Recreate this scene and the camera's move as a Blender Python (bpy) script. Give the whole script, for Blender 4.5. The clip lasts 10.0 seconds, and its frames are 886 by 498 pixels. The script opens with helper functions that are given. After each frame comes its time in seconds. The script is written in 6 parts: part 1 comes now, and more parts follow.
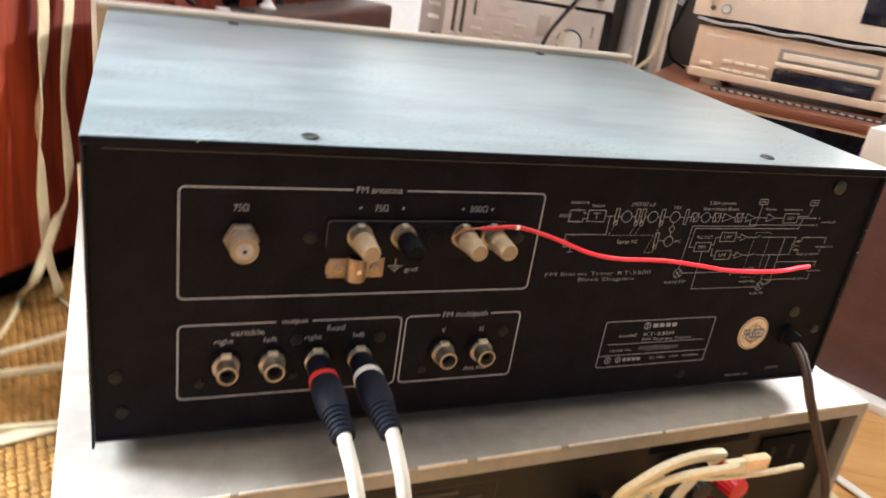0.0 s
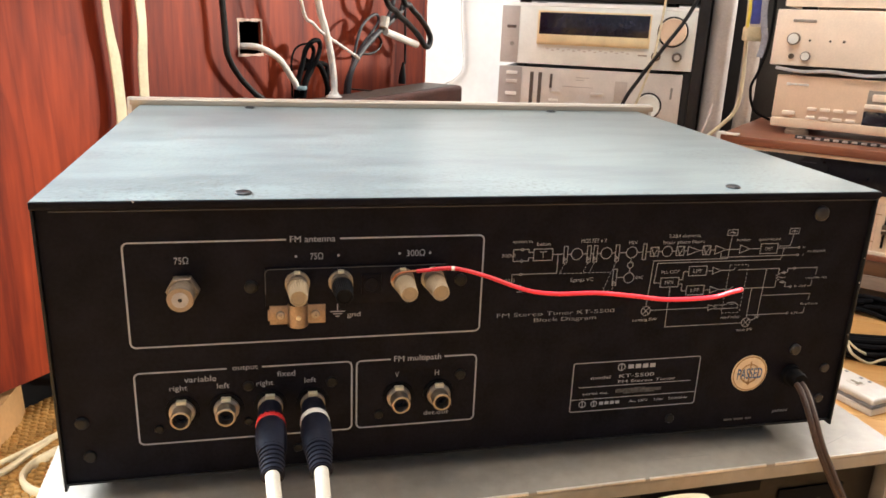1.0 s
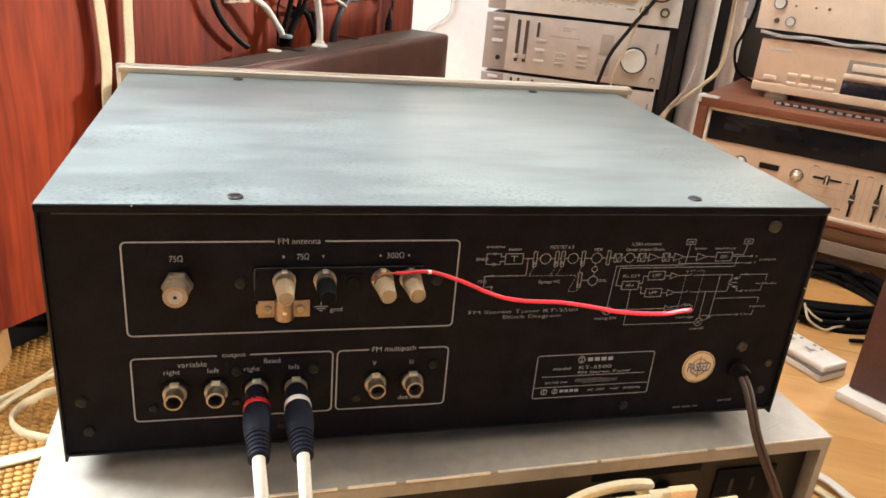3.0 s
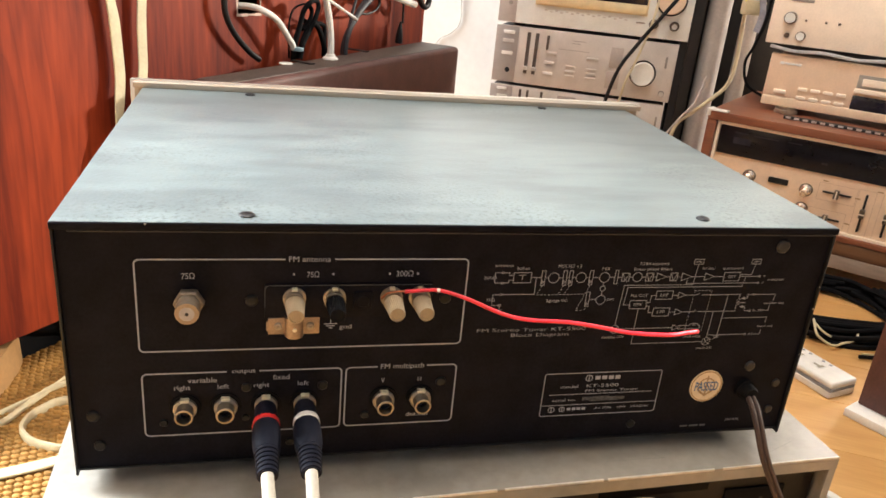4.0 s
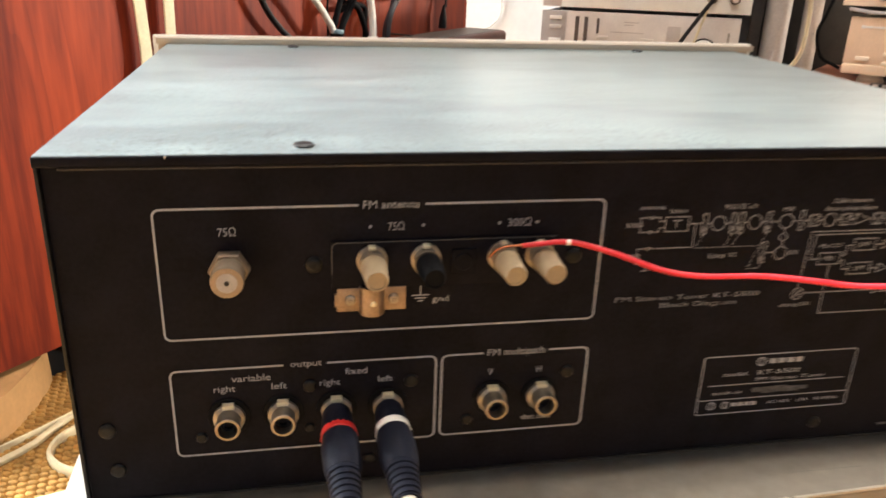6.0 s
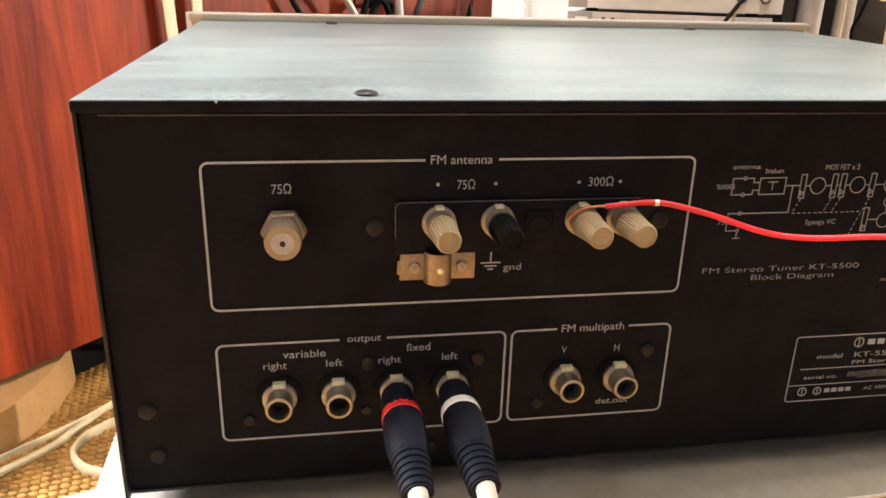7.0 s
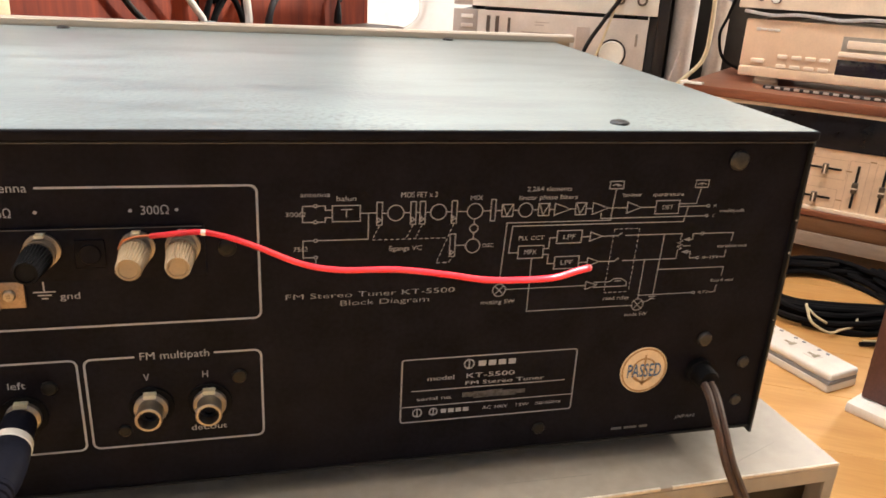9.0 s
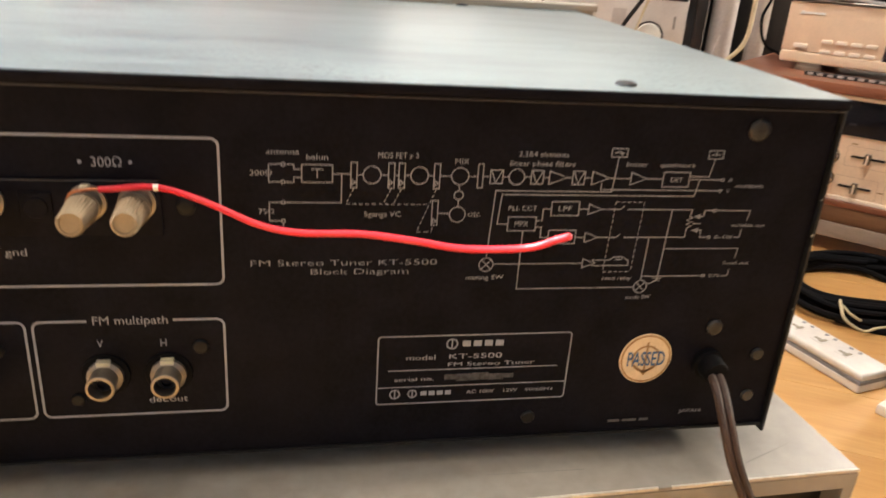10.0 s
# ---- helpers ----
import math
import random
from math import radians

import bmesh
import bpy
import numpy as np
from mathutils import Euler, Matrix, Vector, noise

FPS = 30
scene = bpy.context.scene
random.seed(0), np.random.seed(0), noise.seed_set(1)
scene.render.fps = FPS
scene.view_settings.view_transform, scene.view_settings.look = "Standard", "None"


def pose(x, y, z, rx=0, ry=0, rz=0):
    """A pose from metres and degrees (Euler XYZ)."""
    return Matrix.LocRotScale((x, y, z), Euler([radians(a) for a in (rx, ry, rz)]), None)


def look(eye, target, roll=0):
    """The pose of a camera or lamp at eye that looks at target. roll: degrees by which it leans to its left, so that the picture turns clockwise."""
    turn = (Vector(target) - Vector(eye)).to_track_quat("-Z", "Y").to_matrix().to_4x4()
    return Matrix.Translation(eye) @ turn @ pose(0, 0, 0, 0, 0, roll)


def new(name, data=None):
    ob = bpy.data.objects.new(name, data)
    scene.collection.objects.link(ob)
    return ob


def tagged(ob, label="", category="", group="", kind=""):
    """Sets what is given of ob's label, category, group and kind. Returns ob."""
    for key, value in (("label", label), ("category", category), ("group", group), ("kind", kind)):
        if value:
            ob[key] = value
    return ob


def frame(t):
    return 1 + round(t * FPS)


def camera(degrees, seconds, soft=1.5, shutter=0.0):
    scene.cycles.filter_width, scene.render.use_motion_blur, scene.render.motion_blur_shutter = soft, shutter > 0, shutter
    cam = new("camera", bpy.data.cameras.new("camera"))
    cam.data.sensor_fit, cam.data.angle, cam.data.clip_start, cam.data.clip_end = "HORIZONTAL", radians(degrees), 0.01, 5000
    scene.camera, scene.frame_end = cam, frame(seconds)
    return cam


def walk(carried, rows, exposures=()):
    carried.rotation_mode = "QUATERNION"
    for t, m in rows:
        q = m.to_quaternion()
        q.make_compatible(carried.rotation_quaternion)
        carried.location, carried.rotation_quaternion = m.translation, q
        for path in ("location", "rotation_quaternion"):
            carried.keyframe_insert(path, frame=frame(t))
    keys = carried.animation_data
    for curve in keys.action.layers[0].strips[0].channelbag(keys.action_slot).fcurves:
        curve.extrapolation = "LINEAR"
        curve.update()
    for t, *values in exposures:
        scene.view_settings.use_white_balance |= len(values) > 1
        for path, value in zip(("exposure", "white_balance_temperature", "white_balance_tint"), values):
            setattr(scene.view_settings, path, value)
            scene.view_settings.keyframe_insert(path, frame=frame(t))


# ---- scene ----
cam = camera(61.0, 10.0, soft=1.6, shutter=0.5)
PATH = [
    (0, (0.0242, -0.2978, 0.4046), (0.3955, 0.55, 0.0259), 8.9),
    (0.2, (0.0512, -0.3057, 0.3978), (0.366, 0.5797, 0.0558), 5.59),
    (0.5, (0.0656, -0.3229, 0.3929), (0.3149, 0.5909, 0.0722), 6.81),
    (0.8, (0.0882, -0.3299, 0.4052), (0.3097, 0.5965, 0.1009), 3.94),
    (1, (0.1047, -0.3385, 0.4002), (0.3195, 0.5928, 0.106), 2.31),
    (1.3, (0.1040, -0.3331, 0.4107), (0.3135, 0.5882, 0.0829), 2.50),
    (1.5, (0.1025, -0.336, 0.4114), (0.2978, 0.5751, 0.0486), 2.64),
    (1.7, (0.1049, -0.3419, 0.4188), (0.3146, 0.5624, 0.0470), 3.20),
    (2, (0.0995, -0.348, 0.4317), (0.3314, 0.549, 0.0555), 4.04),
    (2.5, (0.0993, -0.3483, 0.4378), (0.3405, 0.5367, 0.0396), 5.16),
    (2.7, (0.1006, -0.3494, 0.4402), (0.3423, 0.5396, 0.0512), 5.21),
    (4, (0.0992, -0.3513, 0.4492), (0.3283, 0.5497, 0.0806), 5.44),
    (4.5, (0.1004, -0.3495, 0.4508), (0.3264, 0.5553, 0.0898), 5.02),
    (5, (0.1011, -0.3486, 0.4488), (0.3198, 0.5575, 0.0866), 4.63),
    (5.3, (0.1025, -0.3461, 0.4460), (0.3177, 0.5613, 0.0850), 4.44),
    (5.5, (0.0981, -0.3237, 0.4284), (0.3113, 0.584, 0.0669), 4.31),
    (5.7, (0.0950, -0.2979, 0.4105), (0.2922, 0.6147, 0.0523), 3.36),
    (6, (0.0888, -0.2597, 0.3817), (0.2706, 0.6582, 0.0287), 1.96),
    (6.2, (0.0844, -0.2444, 0.3732), (0.2524, 0.6753, 0.0181), 1.68),
    (7.3, (0.0724, -0.2323, 0.354), (0.235, 0.6959, 0.0193), 1.53),
    (7.5, (0.0788, -0.2265, 0.359), (0.2406, 0.6941, 0.0038), 1.65),
    (7.6, (0.0838, -0.2271, 0.3617), (0.2545, 0.6907, 0.0030), 1.76),
    (7.7, (0.0946, -0.2278, 0.3650), (0.2779, 0.6846, -0.0009), 1.75),
    (7.9, (0.1306, -0.2351, 0.3687), (0.3237, 0.6717, -0.0060), 2.01),
    (8, (0.1458, -0.2388, 0.3667), (0.3461, 0.6637, -0.0147), 2.09),
    (8.1, (0.1600, -0.2408, 0.3617), (0.3687, 0.6597, -0.0199), 2.23),
    (8.3, (0.1781, -0.2466, 0.3565), (0.3894, 0.6559, -0.0187), 2.35),
    (8.5, (0.1894, -0.2471, 0.3617), (0.4078, 0.6534, -0.0144), 2.52),
    (9, (0.2042, -0.2579, 0.3725), (0.4379, 0.6503, 0.0254), 3.11),
    (9.5, (0.2125, -0.26, 0.375), (0.4447, 0.6486, 0.0278), 3.31),
    (10, (0.2272, -0.2414, 0.3596), (0.4185, 0.6684, -0.0085), 4.15),
]
# the picture's own balance drifts from cool to warm as the shot closes in
BALANCE = [(0, 0.75, 6250, 10), (1, 0.81, 6550, 10), (2, 0.75, 6680, 10), (5, 0.74, 6850, 10), (6, 0.83, 6850, 10), (7.5, 0.83, 7100, 11), (8.5, 0.9, 7200, 12), (9.5, 0.95, 6750, 11), (10, 0.88, 6800, 10)]
walk(cam, [(t, look(eye, target, roll)) for t, eye, target, roll in PATH], BALANCE)


# ---------------------------------------------------------------- light
FLOOR = -0.06
world = bpy.data.worlds.new("room_air")
scene.world = world
world.use_nodes = True
world.node_tree.nodes["Background"].inputs[0].default_value = (0.9, 0.95, 1.0, 1)
world.node_tree.nodes["Background"].inputs[1].default_value = 0.25


def area_lamp(name, m, sx, sy, watts, colour):
    data = bpy.data.lights.new(name, "AREA")
    data.shape, data.size, data.size_y, data.energy, data.color = "RECTANGLE", sx, sy, watts, colour
    ob = new(name, data)
    ob.matrix_world = m
    return ob


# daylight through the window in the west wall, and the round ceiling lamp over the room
area_lamp("window_daylight", look((-2.04, 1.1, 1.45), (0.2, 0.15, 0.2)), 1.1, 1.0, 265, (0.86, 0.94, 1.0))
# supposed light from an unseen east window, placed to cast the cabinet's shadows
area_lamp("supposed_east_light", look((2.52, 1.19, 0.82), (0.0, 0.7, 0.3)), 0.24, 0.3, 20, (1.0, 0.96, 0.9))
sun_data = bpy.data.lights.new("low_sun", "SUN")
sun_data.energy, sun_data.angle, sun_data.color = 1.7, radians(1.8), (1.0, 0.92, 0.8)
SUN_AZ, SUN_EL = radians(4.0), radians(12.0)
new("low_sun", sun_data).matrix_world = look((3 * math.cos(SUN_AZ), 3 * math.sin(SUN_AZ), 3 * math.tan(SUN_EL)), (0, 0, 0))
area_lamp("ceiling_lamp_light", look((0.32, 0.16, 2.22), (0.32, 0.16, 0.0)), 0.6, 0.6, 15, (1.0, 0.94, 0.88))


# ---------------------------------------------------------------- materials
def material(name, colour, rough=0.5, metal=0.0, vary=0.12, scale=40.0, bump=0.0, bump_scale=400.0, stretch=(1, 1, 1),
             second=None, spec=0.5, coat=0.0):
    """A surface with two scales of colour change, uneven gloss and fine relief, in metres."""
    m = bpy.data.materials.new(name)
    m.use_nodes = True
    nt = m.node_tree
    bsdf = nt.nodes["Principled BSDF"]
    bsdf.inputs["Metallic"].default_value = metal
    bsdf.inputs["Specular IOR Level"].default_value = spec
    bsdf.inputs["Coat Weight"].default_value = coat
    co = nt.nodes.new("ShaderNodeTexCoord")
    mp = nt.nodes.new("ShaderNodeMapping")
    mp.inputs["Scale"].default_value = stretch
    nt.links.new(co.outputs["Object"], mp.inputs["Vector"])
    broad, fine = nt.nodes.new("ShaderNodeTexNoise"), nt.nodes.new("ShaderNodeTexNoise")
    for node, sc, det in ((broad, scale, 5), (fine, scale * 9, 4)):
        node.inputs["Scale"].default_value = sc
        node.inputs["Detail"].default_value = det
        nt.links.new(mp.outputs[0], node.inputs["Vector"])
    both = nt.nodes.new("ShaderNodeMix")
    both.inputs["Factor"].default_value = 0.4
    nt.links.new(broad.outputs["Fac"], both.inputs["A"])
    nt.links.new(fine.outputs["Fac"], both.inputs["B"])
    ramp = nt.nodes.new("ShaderNodeValToRGB")
    other = second or tuple(c * (1 - 2.2 * vary) for c in colour)
    first = colour if second else tuple(min(1, c * (1 + vary)) for c in colour)
    ramp.color_ramp.elements[0].position, ramp.color_ramp.elements[1].position = 0.36, 0.64
    ramp.color_ramp.elements[0].color, ramp.color_ramp.elements[1].color = (*other, 1), (*first, 1)
    nt.links.new(both.outputs["Result"], ramp.inputs[0])
    nt.links.new(ramp.outputs[0], bsdf.inputs["Base Color"])
    gloss = nt.nodes.new("ShaderNodeMapRange")
    gloss.inputs["To Min"].default_value, gloss.inputs["To Max"].default_value = max(0.03, rough - 0.08), min(1, rough + 0.08)
    nt.links.new(both.outputs["Result"], gloss.inputs[0])
    nt.links.new(gloss.outputs[0], bsdf.inputs["Roughness"])
    if bump:
        grit = nt.nodes.new("ShaderNodeTexNoise")
        grit.inputs["Scale"].default_value, grit.inputs["Detail"].default_value = bump_scale, 3
        nt.links.new(mp.outputs[0], grit.inputs["Vector"])
        node = nt.nodes.new("ShaderNodeBump")
        node.inputs["Strength"].default_value, node.inputs["Distance"].default_value = bump, 0.001
        nt.links.new(grit.outputs["Fac"], node.inputs["Height"])
        nt.links.new(node.outputs[0], bsdf.inputs["Normal"])
    return m


def wood(name, dark, light, along, ring=14.0, rough=0.35, coat=0.15, random_shift=True, wave=1.2, lo=0.34, hi=0.62):
    """Streaked wood, its grain along the axis given (0, 1, 2)."""
    m = bpy.data.materials.new(name)
    m.use_nodes = True
    nt = m.node_tree
    bsdf = nt.nodes["Principled BSDF"]
    bsdf.inputs["Coat Weight"].default_value = coat
    bsdf.inputs["Coat Roughness"].default_value = 0.25
    co, mp = nt.nodes.new("ShaderNodeTexCoord"), nt.nodes.new("ShaderNodeMapping")
    mp.inputs["Scale"].default_value = [0.09 if n == along else 1.0 for n in range(3)]
    nt.links.new(co.outputs["Object"], mp.inputs["Vector"])
    if random_shift:
        info = nt.nodes.new("ShaderNodeObjectInfo")
        jump = nt.nodes.new("ShaderNodeVectorMath")
        jump.operation = "SCALE"
        jump.inputs[0].default_value = (3.1, 5.3, 7.7)
        nt.links.new(info.outputs["Random"], jump.inputs["Scale"])
        nt.links.new(jump.outputs[0], mp.inputs["Location"])
    figure, streak, pores = (nt.nodes.new("ShaderNodeTexNoise") for _ in range(3))
    for node, sc, det, dist in ((figure, ring, 6, wave), (streak, ring * 5, 5, 0.4), (pores, ring * 26, 3, 0)):
        node.inputs["Scale"].default_value, node.inputs["Detail"].default_value = sc, det
        node.inputs["Distortion"].default_value = dist
        nt.links.new(mp.outputs[0], node.inputs["Vector"])
    mix = nt.nodes.new("ShaderNodeMix")
    mix.inputs["Factor"].default_value = 0.45
    nt.links.new(figure.outputs["Fac"], mix.inputs["A"])
    nt.links.new(streak.outputs["Fac"], mix.inputs["B"])
    mix2 = nt.nodes.new("ShaderNodeMix")
    mix2.inputs["Factor"].default_value = 0.2
    nt.links.new(mix.outputs["Result"], mix2.inputs["A"])
    nt.links.new(pores.outputs["Fac"], mix2.inputs["B"])
    ramp = nt.nodes.new("ShaderNodeValToRGB")
    el = ramp.color_ramp.elements
    el[0].position, el[1].position = lo, hi
    el[0].color, el[1].color = (*dark, 1), (*light, 1)
    nt.links.new(mix2.outputs["Result"], ramp.inputs[0])
    nt.links.new(ramp.outputs[0], bsdf.inputs["Base Color"])
    bsdf.inputs["Roughness"].default_value = rough
    node = nt.nodes.new("ShaderNodeBump")
    node.inputs["Strength"].default_value, node.inputs["Distance"].default_value = 0.12, 0.001
    nt.links.new(mix2.outputs["Result"], node.inputs["Height"])
    nt.links.new(node.outputs[0], bsdf.inputs["Normal"])
    return m


PANEL = material("black_panel_paint", (0.0072, 0.0068, 0.0104), 0.5, vary=0.25, scale=60, bump=0.12, bump_scale=2500, spec=0.06)


def worn_cover():
    """Grey-green hammered paint: soft cloudy wear, gritty relief and small dark pits in uneven patches."""
    m = material("grey_green_cover_paint", (0.18, 0.219, 0.224), 0.33, scale=7, stretch=(0.7, 1.0, 1), second=(0.146, 0.182, 0.188), spec=0.85)
    nt = m.node_tree
    bsdf = nt.nodes["Principled BSDF"]
    co = nt.nodes.new("ShaderNodeTexCoord")

    def noise_node(scale, detail=3.0):
        n = nt.nodes.new("ShaderNodeTexNoise")
        n.inputs["Scale"].default_value, n.inputs["Detail"].default_value = scale, detail
        nt.links.new(co.outputs["Object"], n.inputs["Vector"])
        return n.outputs["Fac"]

    def steps(value, lo, hi):
        r = nt.nodes.new("ShaderNodeMapRange")
        r.inputs["From Min"].default_value, r.inputs["From Max"].default_value = lo, hi
        nt.links.new(value, r.inputs[0])
        return r.outputs[0]

    pits, patch = steps(noise_node(520, 3), 0.5, 0.7), steps(noise_node(11, 7), 0.42, 0.62)
    both = nt.nodes.new("ShaderNodeMath")
    both.operation = "MULTIPLY"
    nt.links.new(pits, both.inputs[0])
    nt.links.new(patch, both.inputs[1])
    mix = nt.nodes.new("ShaderNodeMix")
    mix.data_type = "RGBA"
    old = bsdf.inputs["Base Color"].links[0].from_socket
    nt.links.new(both.outputs[0], mix.inputs["Factor"])
    nt.links.new(old, mix.inputs[6])
    mix.inputs[7].default_value = (0.085, 0.102, 0.106, 1)
    long_way = nt.nodes.new("ShaderNodeMapping")
    long_way.inputs["Scale"].default_value = (0.3, 1.0, 1.0)
    nt.links.new(co.outputs["Object"], long_way.inputs["Vector"])
    rub = nt.nodes.new("ShaderNodeTexNoise")
    rub.inputs["Scale"].default_value, rub.inputs["Detail"].default_value = 75.0, 6.0
    nt.links.new(long_way.outputs[0], rub.inputs["Vector"])
    worn = nt.nodes.new("ShaderNodeMix")
    worn.data_type, worn.blend_type = "RGBA", "MULTIPLY"
    worn.inputs["Factor"].default_value = 1.0
    shade = nt.nodes.new("ShaderNodeValToRGB")
    shade.color_ramp.elements[0].position, shade.color_ramp.elements[0].color = 0.36, (0.9, 0.9, 0.895, 1)
    shade.color_ramp.elements[1].position, shade.color_ramp.elements[1].color = 0.62, (1.02, 1.02, 1.015, 1)
    nt.links.new(rub.outputs["Fac"], shade.inputs[0])
    nt.links.new(mix.outputs[2], worn.inputs[6])
    nt.links.new(shade.outputs[0], worn.inputs[7])
    cloud = nt.nodes.new("ShaderNodeValToRGB")
    cloud.color_ramp.elements[0].position, cloud.color_ramp.elements[0].color = 0.36, (0.87, 0.86, 0.87, 1)
    cloud.color_ramp.elements[1].position, cloud.color_ramp.elements[1].color = 0.6, (1.06, 1.07, 1.07, 1)
    nt.links.new(noise_node(5.5, 7), cloud.inputs[0])
    stained = nt.nodes.new("ShaderNodeMix")
    stained.data_type, stained.blend_type = "RGBA", "MULTIPLY"
    stained.inputs["Factor"].default_value = 1.0
    nt.links.new(worn.outputs[2], stained.inputs[6])
    nt.links.new(cloud.outputs[0], stained.inputs[7])
    blot = nt.nodes.new("ShaderNodeValToRGB")
    blot.color_ramp.elements[0].position, blot.color_ramp.elements[0].color = 0.36, (0.86, 0.86, 0.87, 1)
    blot.color_ramp.elements[1].position, blot.color_ramp.elements[1].color = 0.55, (1.03, 1.03, 1.03, 1)
    streaky = nt.nodes.new("ShaderNodeTexNoise")
    streaky.inputs["Scale"].default_value, streaky.inputs["Detail"].default_value = 38.0, 3.0
    nt.links.new(long_way.outputs[0], streaky.inputs["Vector"])
    nt.links.new(streaky.outputs["Fac"], blot.inputs[0])
    blotched = nt.nodes.new("ShaderNodeMix")
    blotched.data_type, blotched.blend_type = "RGBA", "MULTIPLY"
    blotched.inputs["Factor"].default_value = 1.0
    nt.links.new(stained.outputs[2], blotched.inputs[6])
    nt.links.new(blot.outputs[0], blotched.inputs[7])
    nt.links.new(blotched.outputs[2], bsdf.inputs["Base Color"])
    bump = nt.nodes.new("ShaderNodeBump")
    bump.inputs["Strength"].default_value, bump.inputs["Distance"].default_value = 0.22, 0.0008
    nt.links.new(noise_node(420, 2), bump.inputs["Height"])
    nt.links.new(bump.outputs[0], bsdf.inputs["Normal"])
    return m


COVER = worn_cover()
ALU = material("brushed_aluminium", (0.74, 0.7, 0.63), 0.38, 0.85, vary=0.05, scale=30, stretch=(0.05, 1, 1))
DIAGRAM = material("grey_diagram_print", (0.27, 0.29, 0.33), 0.6, vary=0.08, scale=300)
PRINT = material("white_print", (0.3, 0.32, 0.37), 0.6, vary=0.06, scale=300)
SMUDGE = material("smudged_print", (0.085, 0.09, 0.1), 0.7, second=(0.012, 0.012, 0.016), scale=420)
FAINT = material("faint_print", (0.09, 0.09, 0.095), 0.6, vary=0.06, scale=300)
WARMNICKEL = material("warm_dull_nickel", (0.27, 0.21, 0.155), 0.5, 0.5, vary=0.08, scale=200)
NICKEL = material("dull_nickel", (0.31, 0.265, 0.22), 0.42, 0.8, vary=0.1, scale=200)
BRASS = material("tarnished_tin_plate", (0.27, 0.2, 0.15), 0.42, 0.75, vary=0.16, scale=120)
IVORY = material("ivory_plastic", (0.3, 0.23, 0.148), 0.5, vary=0.06, scale=120)
BLACK = material("black_plastic", (0.009, 0.009, 0.01), 0.45, vary=0.2, scale=90, bump=0.1, spec=0.3)
PSCREW = material("dull_black_screw", (0.006, 0.006, 0.007), 0.45, 0.1, vary=0.25, scale=300, spec=0.25)
# tin coloured pale, barely metallic, to imitate a bright highlight on it
TIN = material("pale_glint_tin", (0.8, 0.72, 0.52), 0.3, 0.3, vary=0.06, scale=300)
DIELECTRIC = material("grey_insulator", (0.32, 0.31, 0.32), 0.5, vary=0.1, scale=300)
CHROME = material("pale_gold_chrome", (0.9, 0.8, 0.68), 0.22, 0.8, vary=0.05, scale=200)
SOOT = material("matt_black_rubber", (0.0045, 0.0045, 0.0055), 0.7, vary=0.2, scale=60, spec=0.1)
SCREW = material("blackened_screw", (0.028, 0.028, 0.03), 0.38, 0.3, vary=0.25, scale=300)
HOLE = material("dark_hole", (0.004, 0.004, 0.005), 0.7, vary=0.1)
NAVY = material("navy_rubber", (0.0055, 0.0065, 0.014), 0.62, vary=0.15, scale=80, bump=0.15, bump_scale=900, spec=0.14)
REDRING = material("red_ring", (0.5, 0.02, 0.02), 0.45, vary=0.1, scale=200)
WHITE = material("white_plastic", (0.78, 0.76, 0.72), 0.45, vary=0.04, scale=60)
CABLEWHITE = material("cream_white_cable", (0.52, 0.485, 0.415), 0.5, vary=0.05, scale=60)
REDWIRE = material("red_wire", (0.6, 0.013, 0.03), 0.32, vary=0.08, scale=150)
COPPER = material("bare_copper", (0.45, 0.17, 0.09), 0.35, 0.9, vary=0.15, scale=600)
CORD = material("brown_cord", (0.06, 0.036, 0.028), 0.6, vary=0.15, scale=70, spec=0.3)
STICKER = material("buff_sticker", (0.75, 0.6, 0.4), 0.6, vary=0.06, scale=140)
BROWNINK = material("brown_ink", (0.4, 0.23, 0.1), 0.6, vary=0.1, scale=200)
BLUEINK = material("blue_ink", (0.05, 0.13, 0.28), 0.6, vary=0.1, scale=200)
SILVERCASE = material("silver_grey_case_paint", (0.29, 0.263, 0.228), 0.42, vary=0.1, scale=14, bump=0.08, bump_scale=1800)
AMPBACK = material("dark_brown_back_plate", (0.011, 0.008, 0.0065), 0.5, vary=0.25, scale=40, bump=0.1, spec=0.25)
FLAT = material("yellowed_flat_cable", (0.64, 0.56, 0.37), 0.5, vary=0.08, scale=40)
TAPE = material("paper_tape", (0.8, 0.55, 0.33), 0.65, vary=0.1, scale=90)
REDPOST = material("red_terminal", (0.5, 0.012, 0.02), 0.3, vary=0.1, scale=90)
LEATHER = material("brown_leatherette", (0.115, 0.048, 0.041), 0.55, vary=0.15, scale=30, bump=0.35, bump_scale=700)
LEATHERTOP = material("grey_brown_leatherette", (0.085, 0.068, 0.058), 0.5, vary=0.18, scale=30, bump=0.35, bump_scale=700)
SILVERFACE = material("silver_face_plate", (0.81, 0.84, 0.8), 0.45, 0.1, vary=0.04, scale=30)
GREYFACE = material("grey_silver_face_plate", (0.64, 0.6, 0.555), 0.45, 0.2, vary=0.05, scale=30)
SLOTDARK = material("dark_brown_slot", (0.09, 0.07, 0.06), 0.5, vary=0.1, scale=90)
GOLDFACE = material("champagne_gold_face", (0.82, 0.63, 0.46), 0.42, 0.2, vary=0.04, scale=30)
GOLDLIGHT = material("light_champagne_face", (0.92, 0.80, 0.66), 0.42, 0.12, vary=0.04, scale=30)
GOLDMID = material("bright_gold_bevel", (0.85, 0.67, 0.49), 0.38, 0.25, vary=0.04, scale=30)
